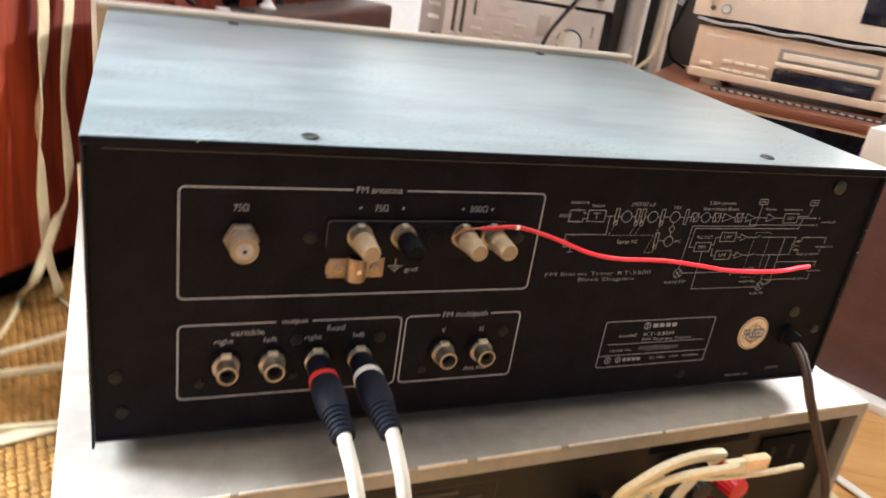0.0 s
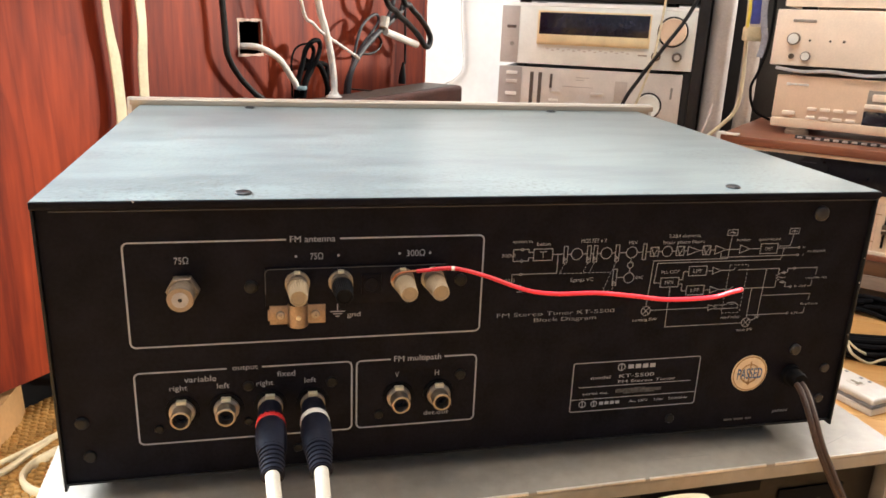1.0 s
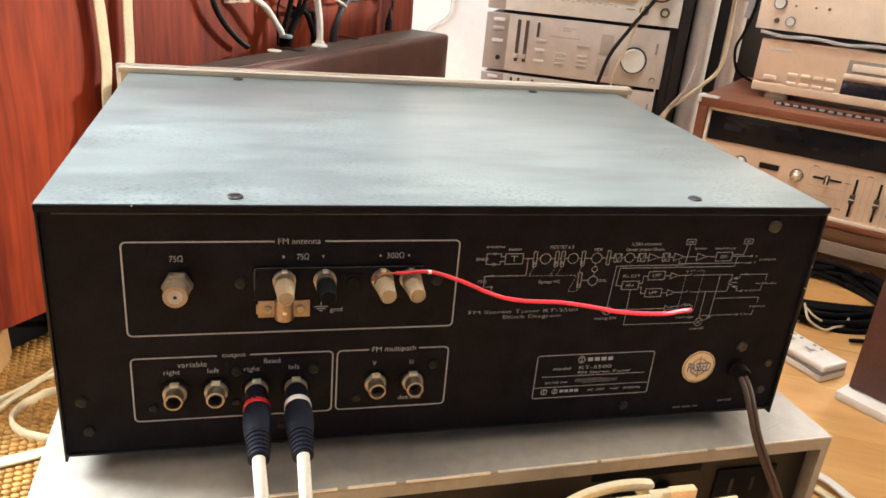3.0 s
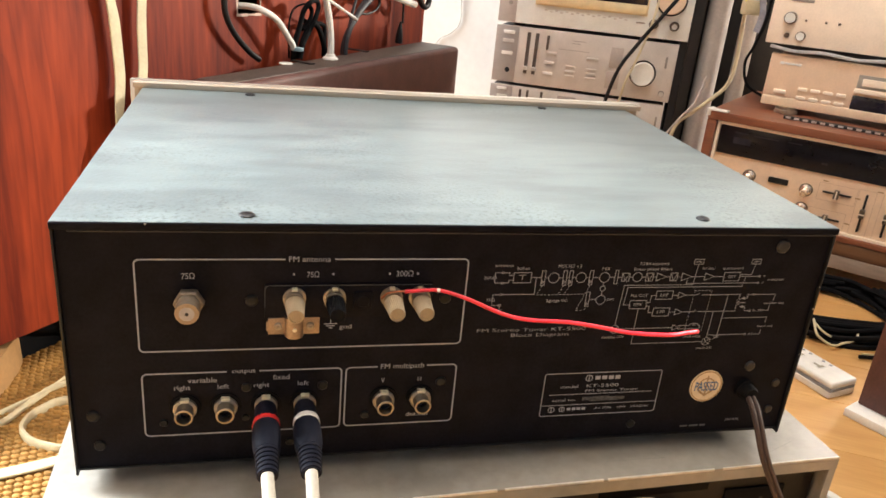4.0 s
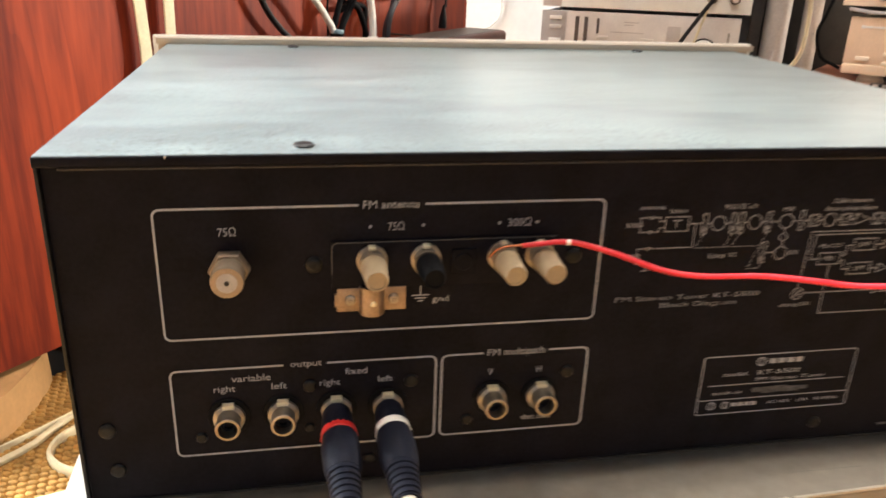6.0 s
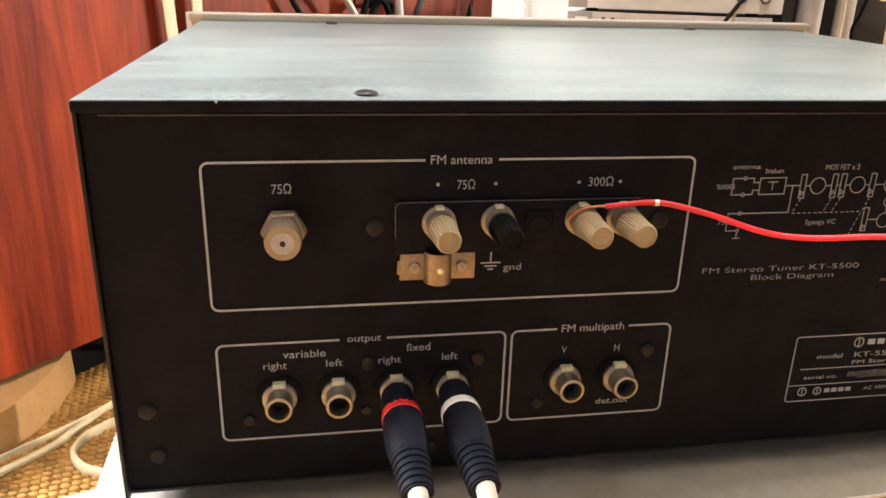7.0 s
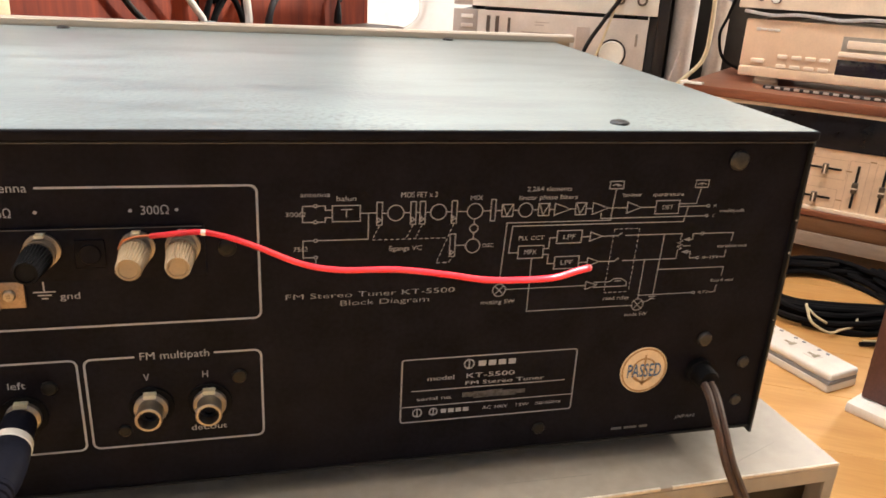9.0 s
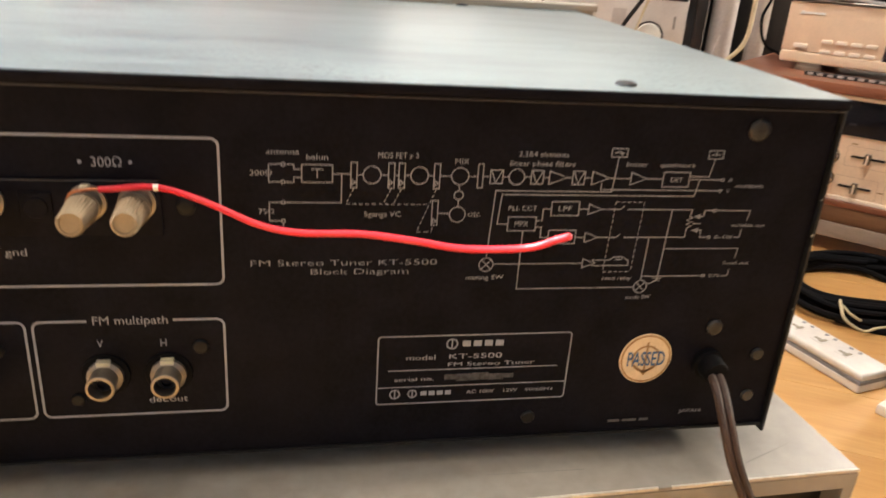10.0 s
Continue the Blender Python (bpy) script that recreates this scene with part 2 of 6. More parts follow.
GOLDINK = material("pale_brown_print", (0.6, 0.42, 0.29), 0.5, vary=0.08, scale=90)
GOLDBAR = material("gold_bar", (0.85, 0.7, 0.42), 0.35, 0.35, vary=0.06, scale=40)
GLASS = material("smoked_display", (0.008, 0.0085, 0.013), 0.15, vary=0.2, scale=30, spec=0.25)
DIMPRINT = material("dim_brown_print", (0.04, 0.034, 0.03), 0.6, vary=0.2, scale=200)
DIALINK = material("dim_dial_print", (0.022, 0.022, 0.034), 0.4, vary=0.2, scale=90, spec=0.2)
NIGHT = material("violet_black_display", (0.012, 0.01, 0.022), 0.15, vary=0.2, scale=40)
DARKMETAL = material("black_steel", (0.02, 0.019, 0.02), 0.5, 0.2, vary=0.2, scale=30)
GREYPOLE = material("grey_enamel", (0.5, 0.45, 0.42), 0.4, vary=0.08, scale=20)
WALLPAINT = material("white_wall_paint", (0.75, 0.73, 0.7), 0.8, vary=0.03, scale=6, bump=0.2, bump_scale=260)
# colour picked to dim and cool light bounced from the unseen south wall
SOUTHWALL = material("slate_blue_bounce_tint", (0.13, 0.145, 0.175), 0.85, vary=0.04, scale=6, bump=0.2, bump_scale=260)
# dark tone picked to cut light bounced from the unseen east wall
DIMWALL = material("dark_bounce_damper", (0.07, 0.075, 0.08), 0.9, vary=0.04, scale=6, bump=0.2, bump_scale=260)
# greyed below white to lessen light bounced from the unseen ceiling
CEILPAINT = material("ceiling_paint", (0.6, 0.6, 0.6), 0.85, vary=0.03, scale=4)
PAPER = material("white_paper", (0.82, 0.8, 0.76), 0.7, vary=0.04, scale=40)
RUSH = material("woven_tan_mat", (0.37, 0.2, 0.058), 0.75, vary=0.2, scale=60, bump=0.3, bump_scale=900, spec=0.2)
BLUETAG = material("blue_tag", (0.08, 0.1, 0.4), 0.5, vary=0.1, scale=90)
YELLOW = material("yellow_clip", (0.75, 0.62, 0.1), 0.5, vary=0.1, scale=90)
REDWOOD = wood("red_wood_veneer", (0.098, 0.01, 0.005), (0.345, 0.05, 0.0145), 2, ring=6, wave=1.6, lo=0.38, hi=0.6, rough=0.55, coat=0.0)


def veins(m, scale, along, colour, amount):
    """Thin darker annual lines that wander along the grain, closing into arches here and there."""
    nt = m.node_tree
    bsdf = nt.nodes["Principled BSDF"]
    co, mp = nt.nodes.new("ShaderNodeTexCoord"), nt.nodes.new("ShaderNodeMapping")
    mp.inputs["Scale"].default_value = [0.1 if n == along else 1.0 for n in range(3)]
    nt.links.new(co.outputs["Object"], mp.inputs["Vector"])
    height = nt.nodes.new("ShaderNodeTexNoise")
    height.inputs["Scale"].default_value, height.inputs["Detail"].default_value = scale, 2.5
    height.inputs["Distortion"].default_value = 0.9
    nt.links.new(mp.outputs[0], height.inputs["Vector"])
    many = nt.nodes.new("ShaderNodeMath")
    many.operation = "MULTIPLY"
    many.inputs[1].default_value = 24.0
    nt.links.new(height.outputs["Fac"], many.inputs[0])
    saw = nt.nodes.new("ShaderNodeMath")
    saw.operation = "FRACT"
    nt.links.new(many.outputs[0], saw.inputs[0])
    line = nt.nodes.new("ShaderNodeValToRGB")
    el = line.color_ramp.elements
    el[0].position, el[0].color = 0.08, (0.04, 0.04, 0.04, 1)
    el[1].position, el[1].color = 1.0, (0.9, 0.9, 0.9, 1)
    start = el.new(0.0)
    start.color = (0.5, 0.5, 0.5, 1)
    mid = el.new(0.6)
    mid.color = (0.1, 0.1, 0.1, 1)
    top = el.new(0.93)
    top.color = (0.7, 0.7, 0.7, 1)
    nt.links.new(saw.outputs[0], line.inputs[0])
    patch = nt.nodes.new("ShaderNodeTexNoise")
    patch.inputs["Scale"].default_value, patch.inputs["Detail"].default_value = 5.0, 3
    nt.links.new(mp.outputs[0], patch.inputs["Vector"])
    where = nt.nodes.new("ShaderNodeMapRange")
    where.inputs["From Min"].default_value, where.inputs["From Max"].default_value = 0.35, 0.62
    where.inputs["To Max"].default_value = amount
    nt.links.new(patch.outputs["Fac"], where.inputs[0])
    both = nt.nodes.new("ShaderNodeMath")
    both.operation = "MULTIPLY"
    nt.links.new(line.outputs[0], both.inputs[0])
    nt.links.new(where.outputs[0], both.inputs[1])
    mix = nt.nodes.new("ShaderNodeMix")
    mix.data_type = "RGBA"
    old = bsdf.inputs["Base Color"].links[0].from_socket
    nt.links.new(both.outputs[0], mix.inputs["Factor"])
    nt.links.new(old, mix.inputs[6])
    mix.inputs[7].default_value = (*colour, 1)
    nt.links.new(mix.outputs[2], bsdf.inputs["Base Color"])


veins(REDWOOD, 4.0, 2, (0.08, 0.007, 0.004), 0.5)
REDWOOD.node_tree.nodes["Principled BSDF"].inputs["Specular IOR Level"].default_value = 0.2
REDDARK = material("dark_wood_edge", (0.06, 0.014, 0.008), 0.5, vary=0.2, scale=30)
CASEWOOD = wood("walnut_case_veneer", (0.13, 0.04, 0.022), (0.27, 0.095, 0.05), 0, ring=16)
FLOORWOOD = wood("honey_laminate", (0.5, 0.25, 0.075), (0.68, 0.4, 0.155), 0, ring=11, rough=0.38)
FLAPGREY = material("pinkish_grey_flap", (0.5, 0.45, 0.41), 0.45, 0.2, vary=0.05, scale=30)
DULLKEY = material("dull_silver_key", (0.66, 0.63, 0.58), 0.4, 0.3, vary=0.05, scale=60)
DIMFACE = material("dark_silver_section", (0.4, 0.36, 0.33), 0.45, 0.25, vary=0.05, scale=30)
FAINTMARK = material("pale_key_mark", (0.6, 0.58, 0.53), 0.5, vary=0.1, scale=90)
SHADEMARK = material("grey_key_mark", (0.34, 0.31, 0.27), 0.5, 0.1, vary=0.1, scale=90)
PALETIE = material("pale_blue_tie", (0.22, 0.33, 0.38), 0.5, vary=0.08, scale=90)
BLUEGREY = material("dark_blue_grey_rubber", (0.02, 0.02, 0.027), 0.55, vary=0.15, scale=60)
SEAMLIGHT = material("pale_grey_cloth", (0.5, 0.5, 0.5), 0.7, vary=0.1, scale=90)
SEAMGREY = material("bluish_grey_plastic", (0.26, 0.28, 0.31), 0.5, vary=0.08, scale=90)
SLOTTAN = material("tan_grey_slot", (0.36, 0.33, 0.25), 0.55, vary=0.1, scale=120)
BOARDEDGE = material("grey_brown_board", (0.3, 0.23, 0.18), 0.5, vary=0.12, scale=20, stretch=(0.2, 1, 1))
STRAPGREY = material("blue_grey_cloth", (0.3, 0.31, 0.36), 0.7, vary=0.15, scale=30)
BAREEDGE = material("rubbed_bare_metal", (0.66, 0.62, 0.56), 0.4, 0.3, vary=0.12, scale=60)
SCRATCH = material("grey_scratch", (0.24, 0.22, 0.2), 0.5, vary=0.1, scale=90)
RAWEDGE = material("pale_raw_wood", (0.62, 0.46, 0.38), 0.7, vary=0.15, scale=60)
SHELFWOOD = wood("brown_shelf_veneer", (0.1, 0.045, 0.022), (0.2, 0.1, 0.05), 0, ring=12)
INNERFACE = material("dull_inner_aluminium", (0.42, 0.36, 0.29), 0.55, 0.25, vary=0.06, scale=30, stretch=(0.05, 1, 1))
KNURL = material("dark_knob_edge", (0.16, 0.13, 0.1), 0.35, 0.7, vary=0.1, scale=120)
TANWOOD = material("tan_plinth", (0.42, 0.24, 0.1), 0.6, vary=0.08, scale=20)


# ---------------------------------------------------------------- helpers
def thing(name, m, label, category, group="", kind=""):
    ob = new(name)
    ob.empty_display_size = 0.02
    ob.matrix_world = m
    return tagged(ob, label, category, group, kind)


def part(name, bm, mat, parent, label="", smooth=True, kind="", shift=None):
    """Links a bmesh as one mesh object under a thing or a part. shift: taken off the coordinates first."""
    if shift is not None:
        bmesh.ops.translate(bm, verts=bm.verts, vec=-Vector(shift))
    bmesh.ops.recalc_face_normals(bm, faces=bm.faces)
    me = bpy.data.meshes.new(name)
    bm.to_mesh(me)
    bm.free()
    me.materials.append(mat)
    if smooth:
        for p in me.polygons:
            p.use_smooth = True
        me.set_sharp_from_angle(angle=radians(35))
    ob = new(name, me)
    if parent is not None:
        ob.parent = parent
    return tagged(ob, label, kind=kind)


def box(bm, lo, hi, bevel=0.0, seg=2):
    got = bmesh.ops.create_cube(bm, size=1.0)["verts"]
    lo, hi = Vector(lo), Vector(hi)
    for v in got:
        v.co = (lo + hi) / 2 + Vector([v.co[n] * (hi - lo)[n] for n in range(3)])
    if bevel:
        edges = list({e for v in got for e in v.link_edges})
        bmesh.ops.bevel(bm, geom=edges, offset=bevel, segments=seg, affect="EDGES", profile=0.6)
    return bm


def boxm(lo, hi, bevel=0.0, seg=2):
    return box(bmesh.new(), lo, hi, bevel, seg)


def side_axes(way):
    way = Vector(way).normalized()
    a = way.cross(Vector((0, 0, 1)) if abs(way.z) < 0.9 else Vector((1, 0, 0))).normalized()
    return way, a, way.cross(a)


def lathe(bm, base, way, profile, seg=24, flute=0.0, sides=0):
    """Turns (radius, height) pairs round an axis; flute: grooves along it; closes both ends."""
    way, a, b = side_axes(way)
    base, rings = Vector(base), []
    for r, h in profile:
        ring = []
        for n in range(seg):
            t = 2 * math.pi * n / seg
            rr = r * (1 - flute * (n % 2)) if flute else r
            ring.append(bm.verts.new(base + way * h + (a * math.cos(t) + b * math.sin(t)) * rr))
        rings.append(ring)
    for lo, hi in zip(rings, rings[1:]):
        for n in range(seg):
            bm.faces.new((lo[n], lo[(n + 1) % seg], hi[(n + 1) % seg], hi[n]))
    bm.faces.new(rings[0][::-1])
    bm.faces.new(rings[-1])
    return bm


def lathem(base, way, profile, seg=24, flute=0.0):
    return lathe(bmesh.new(), base, way, profile, seg, flute)


def smooth_line(points, steps=8):
    """A curve through the points."""
    p = [Vector(q) for q in points]
    p = [2 * p[0] - p[1], *p, 2 * p[-1] - p[-2]]
    out = []
    for a, b, c, d in zip(p, p[1:], p[2:], p[3:]):
        for n in range(steps):
            t = n / steps
            out.append(0.5 * ((2 * b) + (c - a) * t + (2 * a - 5 * b + 4 * c - d) * t * t + (3 * b - a - 3 * c + d) * t ** 3))
    return out + [p[-2]]


def tube(points, width, height=None, seg=10, steps=8, bm=None, up=(0, 0, 1), turns=None):
    """A cable swept along a curve; its section is an ellipse, or a flat band where height is given.
    turns: degrees by which the band is twisted at its points."""
    bm = bm or bmesh.new()
    line, rings = smooth_line(points, steps), []
    height = height or width
    ref = Vector(up)
    for n, q in enumerate(line):
        way = (line[min(n + 1, len(line) - 1)] - line[max(n - 1, 0)]).normalized()
        a = way.cross(ref)
        a = a.normalized() if a.length > 1e-4 else way.orthogonal().normalized()
        b = a.cross(way)
        ref = b
        if turns:
            k, part_way = divmod(n / steps, 1)
            k = int(k)
            t0, t1 = (turns[min(q2, len(turns) - 1)] for q2 in (k, k + 1))
            tw = radians(t0 + (t1 - t0) * part_way)
            a, b = a * math.cos(tw) + b * math.sin(tw), b * math.cos(tw) - a * math.sin(tw)
        ring = []
        for k in range(seg):
            t = 2 * math.pi * k / seg
            c, s = math.cos(t), math.sin(t)
            if height != width:
                c, s = math.copysign(abs(c) ** 0.5, c), math.copysign(abs(s) ** 0.6, s)
            ring.append(bm.verts.new(q + a * c * width / 2 + b * s * height / 2))
        rings.append(ring)
    for lo, hi in zip(rings, rings[1:]):
        for k in range(seg):
            bm.faces.new((lo[k], lo[(k + 1) % seg], hi[(k + 1) % seg], hi[k]))
    bm.faces.new(rings[0][::-1])
    bm.faces.new(rings[-1])
    return bm


def ribbon(bm, pts, w, y=-0.0003, closed=False, rise=0.0002):
    """A printed line w wide through (x, z) points in a plane that faces -y."""
    p = [Vector((x, z)) for x, z in pts]
    n = len(p)
    left, right = [], []
    for k in range(n):
        a = p[k - 1] if (k or closed) else p[k]
        c = p[(k + 1) % n] if (k < n - 1 or closed) else p[k]
        d1, d2 = (p[k] - a), (c - p[k])
        d1 = d1.normalized() if d1.length else d2.normalized()
        d2 = d2.normalized() if d2.length else d1
        m = (d1 + d2)
        m = m.normalized() if m.length > 1e-6 else d1
        nrm = Vector((-m.y, m.x))
        k2 = w / 2 / max(0.5, abs(nrm.dot(Vector((-d1.y, d1.x)))))
        left.append(bm.verts.new((p[k].x + nrm.x * k2, y - rise, p[k].y + nrm.y * k2)))
        right.append(bm.verts.new((p[k].x - nrm.x * k2, y - rise, p[k].y - nrm.y * k2)))
    for k in range(n if closed else n - 1):
        j = (k + 1) % n
        bm.faces.new((left[k], left[j], right[j], right[k]))
    return bm


def dashed(bm, x0, z0, x1, z1, w, step=0.0022):
    a, b = Vector((x0, z0)), Vector((x1, z1))
    n = max(1, round((b - a).length / step))
    for k in range(n):
        ribbon(bm, [a.lerp(b, k / n), a.lerp(b, (k + 0.6) / n)], w)


def ring_line(bm, x, z, r, w, seg=20):
    ribbon(bm, [(x + r * math.cos(2 * math.pi * k / seg), z + r * math.sin(2 * math.pi * k / seg)) for k in range(seg)], w, closed=True)


def rounded(x0, z0, x1, z1, r, seg=5):
    pts = []
    for cx, cz, a0 in ((x1 - r, z1 - r, 0), (x0 + r, z1 - r, 90), (x0 + r, z0 + r, 180), (x1 - r, z0 + r, 270)):
        pts += [(cx + r * math.cos(radians(a0 + 90 * k / seg)), cz + r * math.sin(radians(a0 + 90 * k / seg))) for k in range(seg + 1)]
    return pts


def lettering(words, x, z, width, height, y=-0.0004, bold=0.0):
    """Words whose capitals are height tall, centred on x and z and width wide, on a plane that faces -y."""
    cu = bpy.data.curves.new("lettering", "FONT")
    cu.body, cu.size, cu.offset = words, 1.0, bold
    cu.resolution_u = 3
    ob = bpy.data.objects.new("lettering", cu)
    me = bpy.data.meshes.new_from_object(ob)
    bm = bmesh.new()
    bm.from_mesh(me)
    bpy.data.objects.remove(ob)
    bpy.data.curves.remove(cu)
    bpy.data.meshes.remove(me)
    xs = [v.co.x for v in bm.verts]
    sx, sz, mid = width / (max(xs) - min(xs)), height / 0.69, (max(xs) + min(xs)) / 2
    for v in bm.verts:
        v.co = Vector((x + (v.co.x - mid) * sx, y, z - height / 2 + v.co.y * sz))
    return bm


def bar(x0, x1, z, h, y=-0.0004):
    """A plain bar in place of small writing."""
    return boxm((x0, y - 0.0002, z - h / 2), (x1, y, z + h / 2))


def pan_screw(bm, base, way, r, h):
    """A domed screw head with a cross slot."""
    lathe(bm, base, way, [(r, 0), (r, h * 0.45), (r * 0.82, h * 0.85), (r * 0.45, h)], 16)
    w, a, b = side_axes(way)
    for d, e in ((a, b), (b, a)):
        c = Vector(base) + w * (h * 1.0)
        vs = [bm.verts.new(c + d * s * r * 0.55 + e * q * r * 0.1 + w * 0.00012) for s, q in ((-1, -1), (1, -1), (1, 1), (-1, 1))]
        bm.faces.new(vs)
    return bm


def structure(name, bm, mat, label):
    ob = part(name, bm, mat, None, smooth=False)
    return tagged(ob, label, kind="structure")


# ---------------------------------------------------------------- the room
X0, X1, Y0, Y1, TOP = -2.1, 2.6, -2.2, 1.78, 2.4
structure("subfloor", boxm((X0 - 0.1, Y0 - 0.1, FLOOR - 0.1), (X1 + 0.1, Y1 + 0.1, FLOOR - 0.006)), FLOORWOOD, "floor under the honey-coloured laminate planks").name = "floor"
structure("wall_north", boxm((X0 - 0.1, Y1, FLOOR), (X1 + 0.1, Y1 + 0.1, TOP)), WALLPAINT, "white painted wall behind the stacked equipment")
structure("wall_south", boxm((X0 - 0.1, Y0 - 0.1, FLOOR), (X1 + 0.1, Y0, TOP)), SOUTHWALL, "unseen wall closing the room, blue-grey to cool and dim bounced light")
# unseen wall; its supposed opening is cut to limit where low sun falls
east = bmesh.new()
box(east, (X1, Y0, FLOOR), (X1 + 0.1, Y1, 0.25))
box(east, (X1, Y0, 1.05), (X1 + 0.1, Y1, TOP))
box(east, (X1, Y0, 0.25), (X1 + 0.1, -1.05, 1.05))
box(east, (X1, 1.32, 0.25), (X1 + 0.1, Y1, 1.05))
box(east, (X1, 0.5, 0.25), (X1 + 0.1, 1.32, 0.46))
structure("wall_east", east, DIMWALL, "unseen wall with a window opening, darkened to cut bounced light")
west = bmesh.new()
box(west, (X0 - 0.1, Y0, FLOOR), (X0, Y1, 0.65))
box(west, (X0 - 0.1, Y0, 1.85), (X0, Y1, TOP))
box(west, (X0 - 0.1, Y0, 0.65), (X0, 0.5, 1.85))
box(west, (X0 - 0.1, 1.7, 0.65), (X0, Y1, 1.85))
structure("wall_west", west, WALLPAINT, "white painted wall with the window opening")
structure("ceiling", boxm((X0 - 0.1, Y0 - 0.1, TOP), (X1 + 0.1, Y1 + 0.1, TOP + 0.1)), CEILPAINT, "unseen ceiling, greyed to dim bounced light")
fr = bmesh.new()
for y0, y1, z0, z1 in ((0.5, 1.7, 0.65, 0.7), (0.5, 1.7, 1.8, 1.85), (0.5, 0.55, 0.7, 1.8), (1.65, 1.7, 0.7, 1.8), (1.08, 1.12, 0.7, 1.8)):
    box(fr, (X0 - 0.08, y0, z0), (X0 - 0.03, y1, z1))
# frame added in the supposed, unseen east opening
fr2 = bmesh.new()
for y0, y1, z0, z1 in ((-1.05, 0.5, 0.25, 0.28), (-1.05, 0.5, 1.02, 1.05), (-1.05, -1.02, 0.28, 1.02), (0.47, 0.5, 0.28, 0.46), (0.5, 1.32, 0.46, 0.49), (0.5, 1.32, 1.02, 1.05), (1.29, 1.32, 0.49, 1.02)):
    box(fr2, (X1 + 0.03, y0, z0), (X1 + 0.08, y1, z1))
structure("window_2", fr2, WHITE, "unseen white window frame in the wall opening")
structure("window_1", fr, WHITE, "unseen white window frame in the wall opening")
lampshade = thing("ceiling_lamp", pose(0.32, 0.16, TOP), "round white ceiling lamp fixed to the ceiling", "lamp")
part("shade", lathem((0, 0, 0), (0, 0, -1), [(0.4, 0), (0.42, 0.05), (0.4, 0.1), (0.36, 0.12)], 40), WHITE, lampshade)

# ---------------------------------------------------------------- the tuner
BASE = (0.213, 0.15, 0.171)
tuner = thing("stereo_tuner", pose(*BASE), "black radio tuner with grey-green top, back panel towards us", "tuner")
W0, W1, ZB, ZT = 0.0045, 0.4215, 0.1815, 0.3185


def tp(name, bm, mat, parent=tuner, label="", smooth=True):
    return part(name, bm, mat, parent, label, smooth, shift=BASE)


RISE = 0.0225  # the cover climbs slightly towards the front
cover = bmesh.new()
box(cover, (0.003, -0.002, 0.3185), (0.423, 0.296, 0.3197), 0.00025)
for v in cover.verts:
    v.co.z += RISE * max(0, v.co.y)
tp("top_cover", cover, COVER, label="grey-green painted steel top, slightly dusty and worn")
for x in (0.003, 0.4218):
    sc = boxm((x, -0.002, 0.178), (x + 0.0012, 0.296, 0.3185), 0.0003)
    for v in sc.verts:
        v.co.z += RISE * max(0, v.co.y) * (v.co.z > 0.3)
    tp("side_cover", sc, BLACK, label="black edge of the folded cover")
tp("cover_fold", boxm((0.003, -0.0034, 0.3160), (0.423, -0.0021, 0.3196), 0.0007, 3), PANEL, label="black folded edge of the cover")
tp("fold_rim", boxm((0.0105, -0.0034, 0.3151), (0.4215, -0.0022, 0.3155)), DIMPRINT)
rear = tp("rear_panel", boxm((W0, 0.0, ZB), (W1, 0.0015, ZT)), PANEL, label="black painted back panel with white printing")
tp("chassis", boxm((0.006, 0.003, 0.1825), (0.42, 0.294, 0.316)), BLACK)
tp("bottom_flange", boxm((0.0045, -0.001, 0.1805), (0.4215, 0.006, 0.1815)), BLACK)
tp("inner_panel", boxm((-0.004, 0.2875, 0.3262), (0.4375, 0.2968, 0.3304), 0.0004), INNERFACE, label="dull inner face of the front panel")
tp("inner_panel", boxm((-0.004, 0.2955, 0.182), (0.4375, 0.2968, 0.3261)), INNERFACE)
fp = tp("front_panel", boxm((-0.0075, 0.297, 0.178), (0.441, 0.3045, 0.331), 0.0008), ALU, label="thick silver aluminium front panel")
for x, y in ((0.05, 0.05), (0.375, 0.05), (0.05, 0.26), (0.375, 0.26)):
    tp("foot", lathem((x, y, 0.1825), (0, 0, -1), [(0.014, 0), (0.013, 0.0115)], 20), BLACK)
for x, y in ((0.09, 0.008), (0.3415, 0.010), (0.0865, 0.2795), (0.338, 0.2805)):
    tp("top_screw", pan_screw(bmesh.new(), (x, y, 0.3197 + RISE * y), (0, 0, 1), 0.0039, 0.0014), SCREW)
# small black screws and rivets of the back panel
for x, z, r in ((13.5, 213, 3.2), (15.5, 195, 3), (92.2, 277.5, 3.2), (192.3, 277.3, 3.2), (47.3, 207, 2.2), (89.2, 226.8, 2.6), (88.7, 208, 2),
                (129, 226.3, 2.8), (112.2, 191, 2.4), (152.6, 206.2, 2.4), (194.3, 225.8, 2.8), (317, 190, 2.8), (412, 215, 2.8), (412, 195.5, 2.8),
                (390, 228, 3.4), (390.5, 307.5, 4.2)):
    tp("panel_screw", pan_screw(bmesh.new(), (x / 1000, 0, z / 1000), (0, -1, 0), r / 1000, 0.0014 if r < 3.3 else 0.0019), SCREW if r > 3.3 or x > 400 else PSCREW, rear)


# bare spots where the paint has chipped off the folded edge
rnd = random.Random(8)
for x, y, z in ((0.4217, -0.0021, 0.282), (0.4217, -0.0021, 0.2675), (0.4215, -0.0021, 0.236), (0.0445, -0.0033, 0.3192)):
    tp("paint_chip", lathem((x, y, z), (0, -1, 0), [(0.00035 + 0.0003 * rnd.random(), 0), (0.0003, 0.0002)], 7), DIMFACE, rear)
